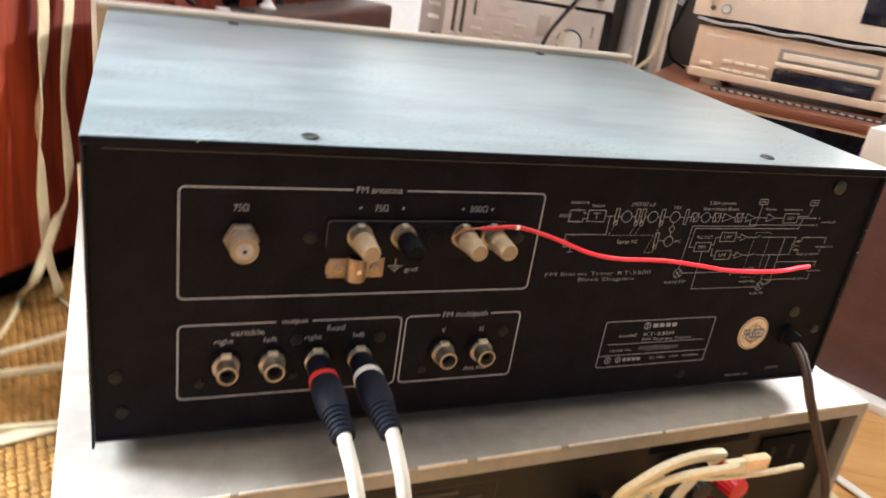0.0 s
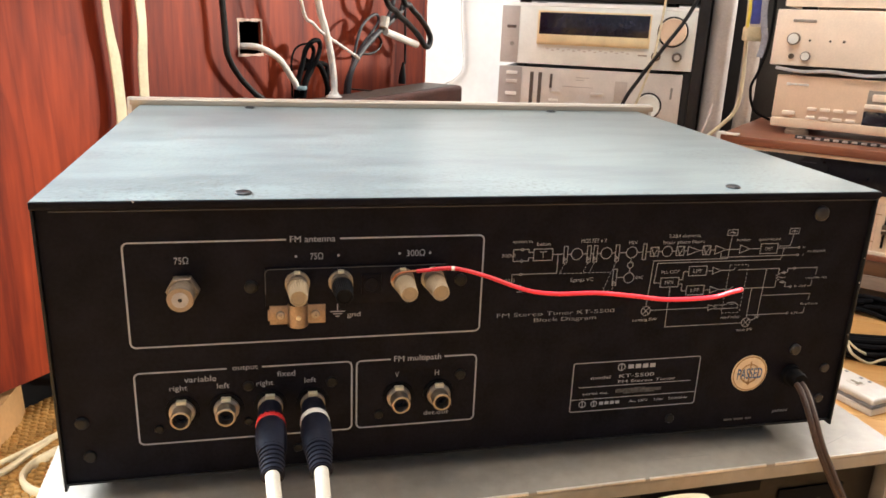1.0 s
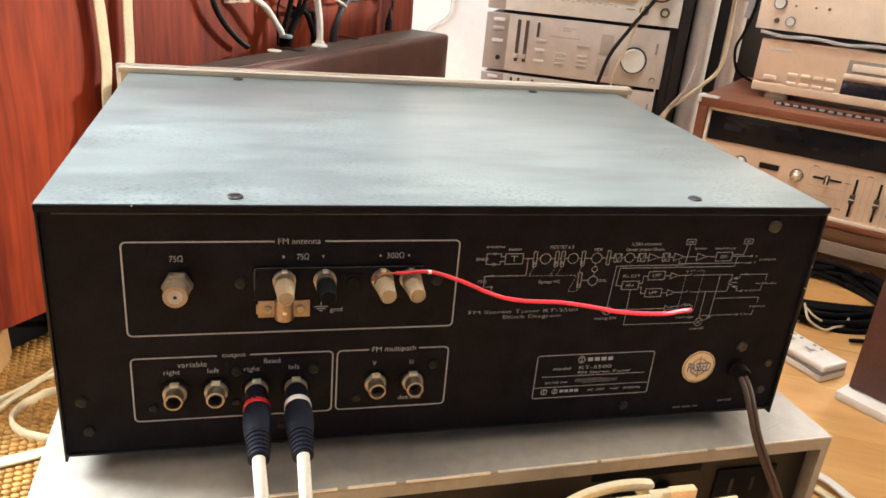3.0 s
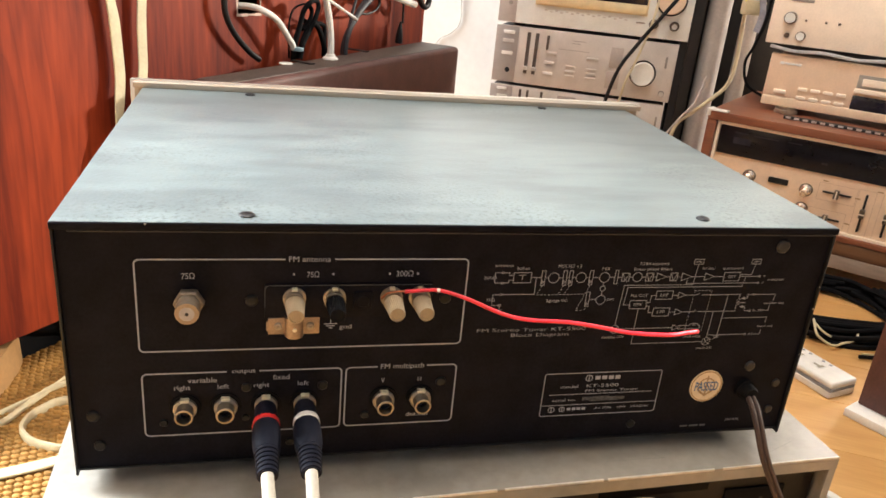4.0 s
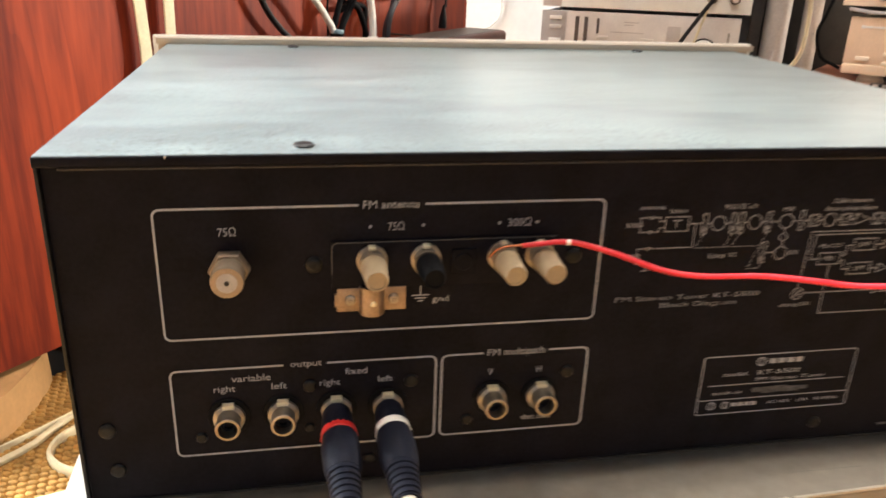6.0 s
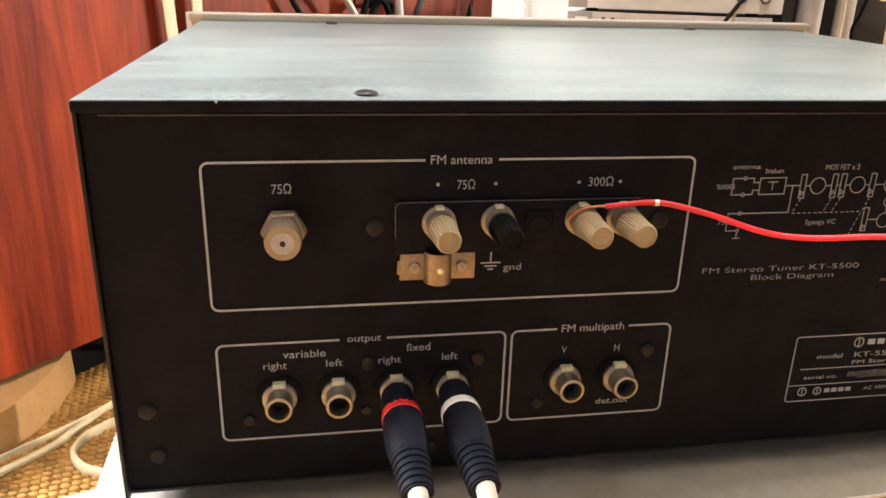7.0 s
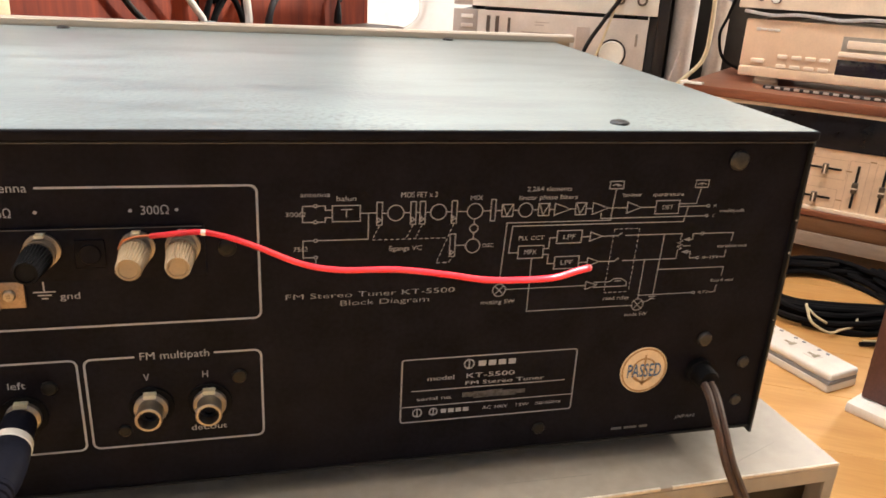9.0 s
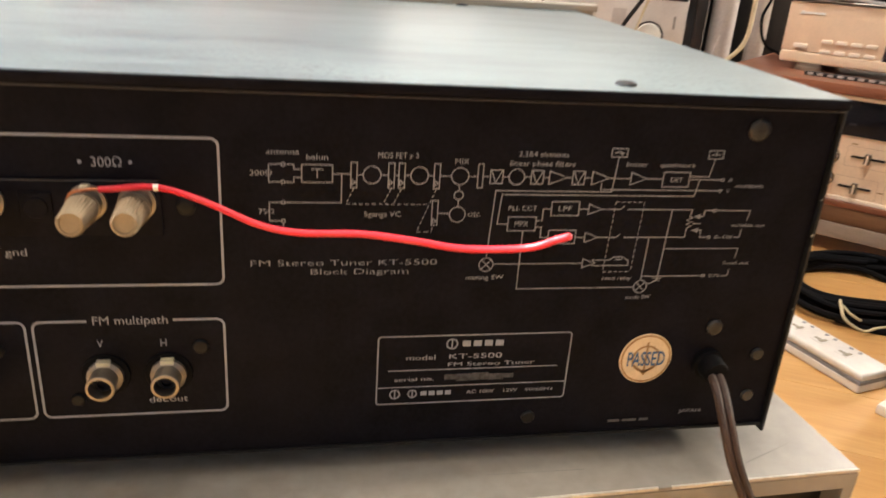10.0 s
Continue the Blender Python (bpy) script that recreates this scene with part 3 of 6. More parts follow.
# printed frames, each a white line broken by its title
def printed(name, bm, mat=PRINT):
    return tp(name, bm, mat, rear, smooth=False)


def frame_with_gap(name, x0, z0, x1, z1, gap0, gap1):
    pts = rounded(x0, z0, x1, z1, 2.5)
    top = [(gap0, z1)] + pts[6:] + pts[:6] + [(gap1, z1)]
    printed(name, ribbon(bmesh.new(), [(x / 1000, z / 1000) for x, z in top], 0.00078))


frame_with_gap("antenna_frame", 37.8, 249.7, 203, 300, 108.6, 133.2)
frame_with_gap("output_frame", 38.0, 199.3, 138.9, 236.7, 79.5, 96)
frame_with_gap("multipath_frame", 141.3, 199.5, 202.5, 236.6, 158.2, 185.7)
for words, x, z, w, h in (("FM antenna", 120.7, 300.1, 20.7, 3), ("75Ω", 62.2, 291.2, 6.2, 3.1), ("75Ω", 122.4, 291.6, 6, 3.1), ("300Ω", 169.4, 291.8, 9, 3.1),
                          ("gnd", 139.8, 261.7, 6.4, 2.4), ("output", 88.1, 237, 11.8, 2.6), ("variable", 67.3, 232.1, 14.6, 2.9), ("right", 57.2, 228, 8, 2.7),
                          ("left", 77.6, 227.9, 5.8, 2.7), ("fixed", 107.2, 232.4, 8.5, 2.9), ("right", 97, 228, 8, 2.7), ("left", 118.7, 228.1, 5.7, 2.7),
                          ("FM multipath", 172, 236.7, 24, 3), ("V", 161.6, 228, 2, 2.9), ("H", 182.1, 227.8, 2, 2.9), ("det.out", 182.4, 205.2, 13, 2.4),
                          ("FM Stereo Tuner KT-5500", 244, 257.2, 64, 2.1), ("Block Diagram", 249, 253.8, 34, 2.1)):
    printed("lettering", lettering(words, x / 1000, z / 1000, w / 1000, h / 1000, bold=0.0 if h > 2.2 else -0.012), DIAGRAM if h < 2.2 else PRINT)
for x in (112.9, 132.5, 161.6, 176.4):
    printed("dot", lathem((x / 1000, -0.0002, 0.2917), (0, -1, 0), [(0.0006, 0), (0.0006, 0.0002)], 10))
gnd = bmesh.new()
ribbon(gnd, [(0.132, 0.2685), (0.132, 0.2635)], 0.0005)
for z, w in ((0.2635, 0.0035), (0.2623, 0.0022), (0.2611, 0.001)):
    ribbon(gnd, [(0.132 - w, z), (0.132 + w, z)], 0.0005)
printed("ground_sign", gnd)

# block diagram: lines and signs
D, LW = bmesh.new(), 0.00035


def dl(*xz):
    ribbon(D, [(x / 1000, z / 1000) for x, z in zip(xz[::2], xz[1::2])], LW)


def dr(x0, z0, x1, z1):
    ribbon(D, [(x / 1000, z / 1000) for x, z in ((x0, z0), (x1, z0), (x1, z1), (x0, z1))], LW, closed=True)


def dc(x, z, r):
    ring_line(D, x / 1000, z / 1000, r / 1000, LW)


def dt(x0, x1, z, h):
    ribbon(D, [(x / 1000, q / 1000) for x, q in ((x0, z - h), (x1, z), (x0, z + h))], LW, closed=True)


dl(222.4, 292, 218.5, 292, 218.5, 286, 222.4, 286), dc(223, 292, 0.6), dc(223, 286, 0.6)
dl(223.6, 292, 226.5, 292, 226.5, 290.4, 229, 290.4), dl(223.6, 286, 226.5, 286, 226.5, 287.6, 229, 287.6)
dr(229, 286, 239, 292), dl(232, 290.5, 236, 290.5), dl(234, 290.5, 234, 287.5)
dl(239, 289, 245, 289), dl(242, 289, 242, 279, 223.6, 279), dc(223, 279, 0.6), dl(222.4, 279, 218.5, 279, 218.5, 272.5, 222.4, 272.5), dc(223, 272.5, 0.6)
dl(223, 271.9, 223, 269.6), dl(221.5, 269.6, 224.5, 269.6)
for x in (246, 258.5, 262, 274):
    dr(x - 1, 284.3, x + 1, 293), dt(x - 0.6, x + 0.6, 286.2, 0.9)
dr(288.2, 284.8, 290, 293.2)
for x0, x1 in ((247, 249), (255, 257.5), (263, 265), (271, 273), (275, 279), (285, 288.2), (290, 292.6), (297, 299.2), (304.8, 307.2), (311.6, 313.8), (320.4, 322.4), (326.8, 329.6), (336.2, 344.2), (350.2, 356.6), (366.8, 379.4)):
    dl(x0, 288.8, x1, 288.8)
dl(259.5, 288.8, 261, 288.8)
dc(252, 288.8, 3), dc(268, 288.8, 3), dc(282, 288.8, 3), dc(282, 282, 1.6), dc(282, 275, 2.8), dc(302, 288.8, 2.8)
dl(282, 285.8, 282, 283.6), dl(282, 280.4, 282, 277.8), dl(279.2, 275.4, 275, 275.4), dr(273, 271, 275, 280), dt(273.4, 274.6, 272.6, 0.9)
for a, b in (((246, 284), (243.5, 278.6)), ((258.5, 284), (256, 278.6)), ((262, 284), (259.5, 278.6)), ((274, 284), (268, 268.6)), ((243.5, 278.6), (272, 278.6)), ((268, 268.6), (273, 268.6)), ((273, 268.6), (274, 271))):
    dashed(D, a[0] / 1000, a[1] / 1000, b[0] / 1000, b[1] / 1000, LW * 0.8)
for x in (294.8, 309.4, 324.6):
    dr(x - 2.2, 286.4, x + 2.2, 291.2), dl(x - 1.9, 290.9, x - 0.2, 286.8, x + 1.9, 290.9)
dt(313.8, 320.4, 288.8, 2.4), dt(329.6, 336.2, 288.8, 2.4), dt(344.2, 350.2, 288.8, 2.3)
dr(356.6, 285.9, 366.8, 291.4), dc(380, 288.8, 0.55), dc(380, 284.6, 0.55)
dl(379.4, 284.6, 333.4, 284.6, 333.4, 287), dl(338.5, 296.6, 337.6, 283.6), dr(335.6, 296.6, 341.4, 299.6), dl(336.6, 297.8, 338.4, 298.5, 340.4, 297.8), dl(338.5, 298.4, 339.6, 297.4), dr(372.7, 296.6, 378.4, 299.6), dl(373.6, 297.9, 375.5, 298.4, 377.5, 297.9), dl(375.5, 297.3, 375.5, 299), dl(375.5, 296.6, 374.4, 289.9, 366.8, 289.9)
dl(337.6, 283.8, 295, 283.8, 293.8, 259), dl(371, 288.8, 370, 282.4, 297.4, 282.4, 296.6, 271.5, 300.5, 271.5)
dr(300.5, 269, 310.8, 274.2), dl(310.8, 272.8, 313, 272.8, 313, 277.2, 316, 277.2), dl(310.8, 270.4, 313, 270.4, 313, 266.4, 316, 266.4)
dr(316, 274.8, 326.3, 280), dr(316, 264, 326.3, 269.2), dl(326.3, 277.2, 330, 277.2), dl(326.3, 266.4, 330, 266.4), dt(330, 335, 277.2, 1.9), dt(330, 335, 266.4, 1.9)
dl(335, 277.2, 342, 277.2, 343.5, 278.4), dl(345, 277.2, 370.5, 277.2), dl(335, 266.4, 342, 266.4, 343.5, 267.6), dl(345, 266.4, 369.4, 266.4)
for a, b in (((340, 280), (351, 280)), ((340, 280), (339, 252.6)), ((351, 280), (350, 252.6)), ((339, 252.6), (350, 252.6))):
    dashed(D, a[0] / 1000, a[1] / 1000, b[0] / 1000, b[1] / 1000, LW * 0.8)
dc(294, 256, 2.6), dl(292.2, 257.8, 295.8, 254.2), dl(292.2, 254.2, 295.8, 257.8), dl(296.6, 256.2, 330.5, 256.2), dt(330.5, 335.5, 256.2, 1.7)
dl(334, 257.4, 341, 257.4), dl(334, 255.2, 348.5, 255.2, 348.5, 257, 346, 258.6, 342.5, 258.6, 341, 257.4), dl(343, 257.6, 346, 257.6)
dc(355, 246.4, 2.6), dl(353.2, 248.2, 356.8, 244.6), dl(353.2, 244.6, 356.8, 248.2), dl(352.4, 246.2, 306.3, 246.2, 306.3, 269)
dl(362.4, 277.2, 361.4, 249.2, 359.5, 248, 357.6, 247.4), dl(355.2, 266.4, 354.8, 249), dl(359.5, 249.8, 363, 249.8), dl(360, 248.8, 362.5, 248.8)
dl(370.5, 277.2, 370, 274.6, 371.2, 274, 369, 273.2, 371.2, 272.4, 369, 271.6, 371.2, 270.8, 369.4, 270, 369.4, 266.4)
dt(374.0, 372.0, 274.6, 0.7), dt(374.0, 372.0, 269.2, 0.7), dl(371.6, 271.8, 375.0, 271.8), dl(371.6, 274.6, 375.5, 274.6, 375.5, 277, 379, 277), dc(379.6, 277, 0.6), dl(380.2, 277, 394, 277, 393.6, 273), dl(371.6, 269.2, 375.5, 269.2, 375.5, 266.4, 378.6, 266.4), dc(379.2, 266.4, 0.6)
dl(392, 269.6, 391.8, 266.4, 389.5, 266.4), dl(362, 261.8, 392.4, 261.8, 392, 258), dl(390.6, 253.6, 390.3, 250.4, 387.6, 250.4), dl(355, 250.6, 379.6, 250.6), dc(380.2, 250.6, 0.6)
printed("block_diagram", D, DIAGRAM)
for words, x, z, w, h in (("antenna", 223, 296.2, 10.5, 1.7), ("balun", 234, 294.6, 7, 1.8), ("300Ω", 216, 289, 7, 1.7), ("75Ω", 217.5, 275.8, 5, 1.7), ("MOS FET x 3", 260.6, 295.6, 13.5, 2), ("MIX", 282.4, 294, 4.8, 1.8),
                          ("5gangs VC", 256, 275, 12.5, 1.8), ("OSC", 288, 275, 4.4, 1.6), ("2,2&4 elements", 311, 297, 18, 1.8), ("linear phase filters", 311, 293.7, 23.5, 1.8), ("limiter", 345.8, 294, 8, 1.5), ("quadrature", 361.5, 294, 13.5, 1.5),
                          ("DET", 362, 288.6, 4.6, 1.7), ("H", 383.2, 288.8, 1.1, 1.4), ("V", 383.2, 284.6, 1.1, 1.4), ("multipath", 391.5, 286.6, 11, 1.4), ("PLL CCT", 305.5, 277.4, 10.4, 1.7), ("MPX", 305.6, 271.6, 5, 1.9), ("LPF", 321.2, 277.4, 5, 1.9), ("LPF", 321.2, 266.6, 5, 1.9), ("muting SW", 294, 251, 14, 1.7),
                          ("reed relay", 345, 250, 11.6, 1.6), ("mode SW", 355, 242, 10, 1.6), ("variable out", 394.6, 271.2, 14, 1.4), ("0~15V", 385.4, 266.4, 7.6, 1.4), ("fixed out", 393, 255.8, 11, 1.4), ("0.7V", 385, 250.5, 4.6, 1.4)):
    printed("lettering", lettering(words, x / 1000, z / 1000, w / 1000, h / 1000), DIAGRAM)
# type plate
plate = bmesh.new()
ribbon(plate, [(x / 1000, z / 1000) for x, z in rounded(256.4, 198.8, 330.6, 227.6, 1.2)], 0.0005, closed=True)
ribbon(plate, [(0.2605, 0.2132), (0.3265, 0.2132)], 0.0004)
ribbon(plate, [(0.2568, 0.206), (0.3302, 0.206)], 0.0004)
printed("type_plate_frame", plate)
for words, x, z, w, h in (("model", 272.5, 218.5, 11, 2), ("KT-5500", 293.5, 218.6, 20.5, 2.1), ("FM Stereo Tuner", 300, 215.2, 34, 1.7), ("serial no.", 270.5, 209.3, 15, 1.6), ("AC 100V", 296.5, 202.8, 11, 1.5), ("13W", 308.6, 202.8, 5.6, 1.5), ("50/60Hz", 320.2, 202.8, 11.5, 1.4)):
    printed("lettering", lettering(words, x / 1000, z / 1000, w / 1000, h / 1000))
for k, (x0, x1, dz, h) in enumerate(((282, 287, 0.2, 2.2), (286.6, 293, -0.1, 3.0), (292.7, 299, 0.15, 3.1), (298.7, 305, -0.2, 2.6), (304.8, 309, 0.1, 1.8))):
    printed("number_bar", bar(x0 / 1000, x1 / 1000, (209.6 + dz) / 1000, h / 1000, y=-0.0004 - 0.00005 * k), SMUDGE)
for x, z, r in ((284, 224, 2), (270, 203, 1.6), (263.3, 203, 1.8)):
    mk = bmesh.new()
    ring_line(mk, x / 1000, z / 1000, r / 1000, 0.0005)
    ribbon(mk, [(x / 1000, (z - r) / 1000), (x / 1000, (z + r) / 1000)], 0.0005)
    printed("emblem", mk)
for x0, z, w, h in ((288, 224, 17, 2.3), (273.2, 203, 12.6, 1.7)):
    for k in range(4):
        printed("wordmark_block", bar((x0 + k * w / 4) / 1000, (x0 + k * w / 4 + w * 0.18) / 1000, z / 1000, h / 1000))
printed("lettering", lettering("JAPAN", 0.3872, 0.1893, 0.0098, 0.0017), DIAGRAM)
for x0, x1 in ((0.3515, 0.3565), (0.3578, 0.3638), (0.3652, 0.3690)):
    printed("small_print_bar", bar(x0, x1, 0.1862, 0.0011), FAINT)
# round inspection sticker
stick = tp("inspection_sticker", lathem((0.363, -0.0002, 0.2148), (0, -1, 0), [(0.011, 0), (0.011, 0.0003)], 40), STICKER, rear, "round buff paper sticker with blue letters")
rim = bmesh.new()
ring_line(rim, 0.363, 0.2148, 0.0102, 0.0008, 40)
for v in rim.verts:
    v.co.y = -0.0007
ring2 = bmesh.new()
ring_line(ring2, 0.363, 0.2148, 0.0056, 0.0008, 30)
ribbon(ring2, [(0.363, 0.2075), (0.363, 0.2222)], 0.0009)
ribbon(ring2, [(0.3585, 0.2118), (0.363, 0.2083), (0.3675, 0.2118)], 0.0009)
for v in ring2.verts:
    v.co.y = -0.0007
tp("sticker_rim", rim, BROWNINK, rear, smooth=False)
tp("sticker_emblem", ring2, BROWNINK, rear, smooth=False)
printed("lettering", lettering("PASSED", 0.363, 0.2150, 0.0158, 0.0062, y=-0.001, bold=0.012), BLUEINK)

# antenna terminals
plate = tp("terminal_plate", boxm((0.0985, -0.0012, 0.2585 + 0.009), (0.185, 0, 0.2862), 0.0005), PANEL, rear)
edge_line = bmesh.new()
ribbon(edge_line, [(0.0987, 0.274)] + [(0.0987, 0.2838), (0.0992, 0.2853), (0.1005, 0.286), (0.1842, 0.286)], 0.0003, y=-0.0012)
tp("plate_edge", edge_line, FAINT, rear, smooth=False)
sock = tp("coaxial_socket", lathem((0.0625, 0, 0.2777), (0, -1, 0), [(0.0056, 0), (0.0056, 0.006), (0.0058, 0.007), (0.0053, 0.009), (0.0058, 0.010), (0.0053, 0.012), (0.0058, 0.0135), (0.0055, 0.0148)], 28), WARMNICKEL, rear, "nickel-plated threaded aerial socket")
tp("hex_nut", lathem((0.0625, 0, 0.2777), (0, -1, 0), [(0.0072, 0), (0.0074, 0.0006), (0.0074, 0.0042), (0.0068, 0.005)], 6), WARMNICKEL, sock)
tp("insulator", lathem((0.0625, -0.0148, 0.2777), (0, -1, 0), [(0.0036, 0), (0.0036, 0.0002)], 20), DIELECTRIC, sock)
tp("pin_hole", lathem((0.0625, -0.0150, 0.2777), (0, -1, 0), [(0.0009, 0), (0.0009, 0.0002)], 12), HOLE, sock)


def binding_post(x, z, mat, label):
    collar = tp("binding_post", lathem((x, -0.0012, z), (0, -1, 0), [(0.0058, 0), (0.0058, 0.0012), (0.0046, 0.0014), (0.0044, 0.005), (0.0052, 0.0056), (0.0052, 0.0066)], 24), NICKEL, rear, label)
    tp("cap", lathem((x, -0.0078, z), (0, -1, 0), [(0.0044, 0), (0.0049, 0.0006), (0.0049, 0.002), (0.0045, 0.0065), (0.0042, 0.0105), (0.0041, 0.0138), (0.0038, 0.0145), (0.0032, 0.0145), (0.003, 0.014)], 56, 0.085), mat, collar)
    tp("contact_tab", boxm((x - 0.0014, -0.0045, z + 0.0049), (x + 0.0014, -0.0012, z + 0.0060), 0.0002), TIN, collar)
    return collar


for x, m in ((0.1133, IVORY), (0.1335, SOOT), (0.163, IVORY), (0.1778, IVORY)):
    binding_post(x, 0.279, m, "ivory screw-down aerial terminal" if m is IVORY else "black screw-down earth terminal")
blank = bmesh.new()
box(blank, (0.1432, -0.0020, 0.2722), (0.1528, -0.0012, 0.2822), 0.0006)
lathe(blank, (0.148, -0.0020, 0.2772), (0, -1, 0), [(0.0036, 0), (0.0033, 0.0005)], 20)
tp("blank_plug", blank, PANEL, rear, "black plastic plug in an unused hole")
clamp = bmesh.new()
box(clamp, (0.0994, -0.0016, 0.2605), (0.1004, -0.0004, 0.2658), 0.0002)
box(clamp, (0.1003, -0.0016, 0.2585), (0.1088, -0.0004, 0.2680), 0.0003)
box(clamp, (0.1178, -0.0016, 0.2585), (0.1262, -0.0004, 0.2680), 0.0003)
tin = tp("cable_clamp", clamp, BRASS, rear, "tin-plated saddle clamp with two screws")
saddle = bmesh.new()
prev = None
for k in range(13):
    t = math.pi * k / 12
    row = [saddle.verts.new((0.1133 - 0.0048 * math.cos(t) * r, -0.001 - 0.0052 * math.sin(t) * r, z)) for r, z in ((1.0, 0.2578), (1.0, 0.2688), (0.84, 0.2688), (0.84, 0.2578))]
    if prev:
        for a in range(4):
            saddle.faces.new((prev[a], prev[(a + 1) % 4], row[(a + 1) % 4], row[a]))
    prev = row
tp("saddle", saddle, BRASS, tin)
for x in (0.1052, 0.1215):
    tp("clamp_screw", pan_screw(bmesh.new(), (x, -0.0016, 0.2633), (0, -1, 0), 0.0021, 0.0013), NICKEL, tin)
    tp("screw_recess", lathem((x, -0.00285, 0.2633), (0, -1, 0), [(0.0008, 0), (0.0006, 0.00012)], 8), HOLE, tin)
tp("rivet", lathem((0.1135, -0.0062, 0.2632), (0, -1, 0), [(0.0012, 0), (0.0008, 0.0007)], 10), TIN, tin)


def phono_jack(x, z=0.2158):
    j = tp("phono_jack", lathem((x, 0, z), (0, -1, 0), [(0.0080, 0), (0.0080, 0.0008), (0.0078, 0.001)], 28), SOOT, rear, "nickel phono jack with black washer")
    sh = bmesh.new()
    lathe(sh, (x, -0.001, z), (0, -1, 0), [(0.0060, 0), (0.0060, 0.0016), (0.0055, 0.002), (0.0046, 0.0024), (0.0044, 0.0045), (0.0047, 0.0072), (0.0047, 0.0087), (0.0044, 0.0091), (0.0037, 0.0091), (0.0036, 0.004)], 28)
    tp("sleeve", sh, NICKEL, j)
    tp("bore", lathem((x, -0.0052, z), (0, -1, 0), [(0.0035, 0), (0.0035, 0.0002)], 20), HOLE, j)
    tp("bore_ring", lathem((x, -0.0054, z), (0, -1, 0), [(0.0026, 0), (0.0024, 0.0012), (0.0017, 0.0012), (0.0016, 0.0002)], 18), NAVY, j)
    tp("contact_tab", boxm((x - 0.0022, -0.0036, z + 0.0048), (x + 0.0022, -0.001, z + 0.0064)), TIN, j)
    return j


for x in (0.0583, 0.0787, 0.0993, 0.1197, 0.1625, 0.1832):
    phono_jack(x)
bush = tp("cord_bushing", lathem((0.39, 0, 0.212), (0, -1, 0), [(0.0064, 0), (0.0064, 0.0026), (0.0052, 0.003), (0.0049, 0.0085), (0.0043, 0.0095)], 24), SOOT, rear)

# power cord: a twin flex that leaves the bushing and hangs over the amplifier's back
cord = thing("mains_flex", pose(0.39, -0.009, 0.212), "brown twin mains flex hanging from the tuner's back", "cable")
for dx in (-0.0016, 0.0016):
    pts = [(x + dx, y, z) for x, y, z in ((0.39, -0.006, 0.2115), (0.3883, -0.016, 0.2085), (0.3885, -0.0245, 0.199), (0.392, -0.0305, 0.184), (0.4, -0.034, 0.167), (0.412, -0.037, 0.145), (0.424, -0.039, 0.12), (0.432, -0.042, 0.085), (0.436, -0.047, 0.02), (0.436, -0.06, -0.05), (0.44, -0.12, -0.0565), (0.46, -0.25, -0.0565))]
    part("conductor", tube(pts, 0.0034, seg=8), CORD, cord, shift=(0.39, -0.009, 0.212))


# phono leads
def phono_lead(x, ring_mat, label, path):
    o = Vector((x, -0.0135, 0.2155))
    lead = thing("phono_lead", Matrix.Translation(o), label, "cable", "audio leads in the output jacks")
    way = Vector((0.02, -1, -0.10)).normalized()
    L = lambda h: Vector((0, 0, 0)) + way * h
    part("plug_head", lathem(L(-0.009), way, [(0.005, 0), (0.0056, 0.001), (0.0061, 0.008), (0.0063, 0.0115)], 28), NAVY, lead)
    part("colour_ring", lathem(L(0.0025), way, [(0.0064, 0), (0.0067, 0.0003), (0.007, 0.0034), (0.0067, 0.0038)], 28), ring_mat, lead)
    part("plug_body", lathem(L(0.0055), way, [(0.0066, 0), (0.007, 0.003), (0.0072, 0.008), (0.007, 0.015), (0.0063, 0.02)], 28), NAVY, lead)
    for k in range(4 if ring_mat is REDRING else 0):
        side, top = way.cross(Vector((0, 0, 1))).normalized(), Vector((0, 0, 1))
        a = radians(62 + k * 17)
        mark = lathem(L(0.0036) + (side * math.cos(a) + top * math.sin(a)) * 0.0064, side * math.cos(a) + top * math.sin(a), [(0.0007, 0), (0.0006, 0.0007)], 6)
        part("small_print_bar", mark, NAVY, lead)
    prof = []
    for k in range(6):
        r = 0.0062 - k * 0.00022
        prof += [(r, k * 0.0027), (r, k * 0.0027 + 0.0017), (r - 0.0006, k * 0.0027 + 0.00195), (r - 0.0006, k * 0.0027 + 0.00245)]
    part("strain_relief", lathem(L(0.0255), way, prof, 24), NAVY, lead)
    pts = [tuple(L(0.036)), tuple(L(0.044))] + [tuple(Vector(p) - o) for p in path]
    part("lead_cable", tube(pts, 0.0062, seg=12), CABLEWHITE, lead)
    return lead


phono_lead(0.0993, REDRING, "navy phono plug with red ring and cream lead", [(0.102, -0.075, 0.199), (0.1055, -0.09, 0.17), (0.109, -0.098, 0.12), (0.112, -0.1, 0.03), (0.113, -0.1, -0.03), (0.13, -0.14, -0.056), (0.2, -0.3, -0.056)])
phono_lead(0.1197, WHITE, "navy phono plug with white ring and cream lead", [(0.121, -0.075, 0.199), (0.122, -0.09, 0.17), (0.1225, -0.098, 0.12), (0.123, -0.1, 0.03), (0.124, -0.1, -0.03), (0.145, -0.14, -0.056), (0.215, -0.3, -0.056)])

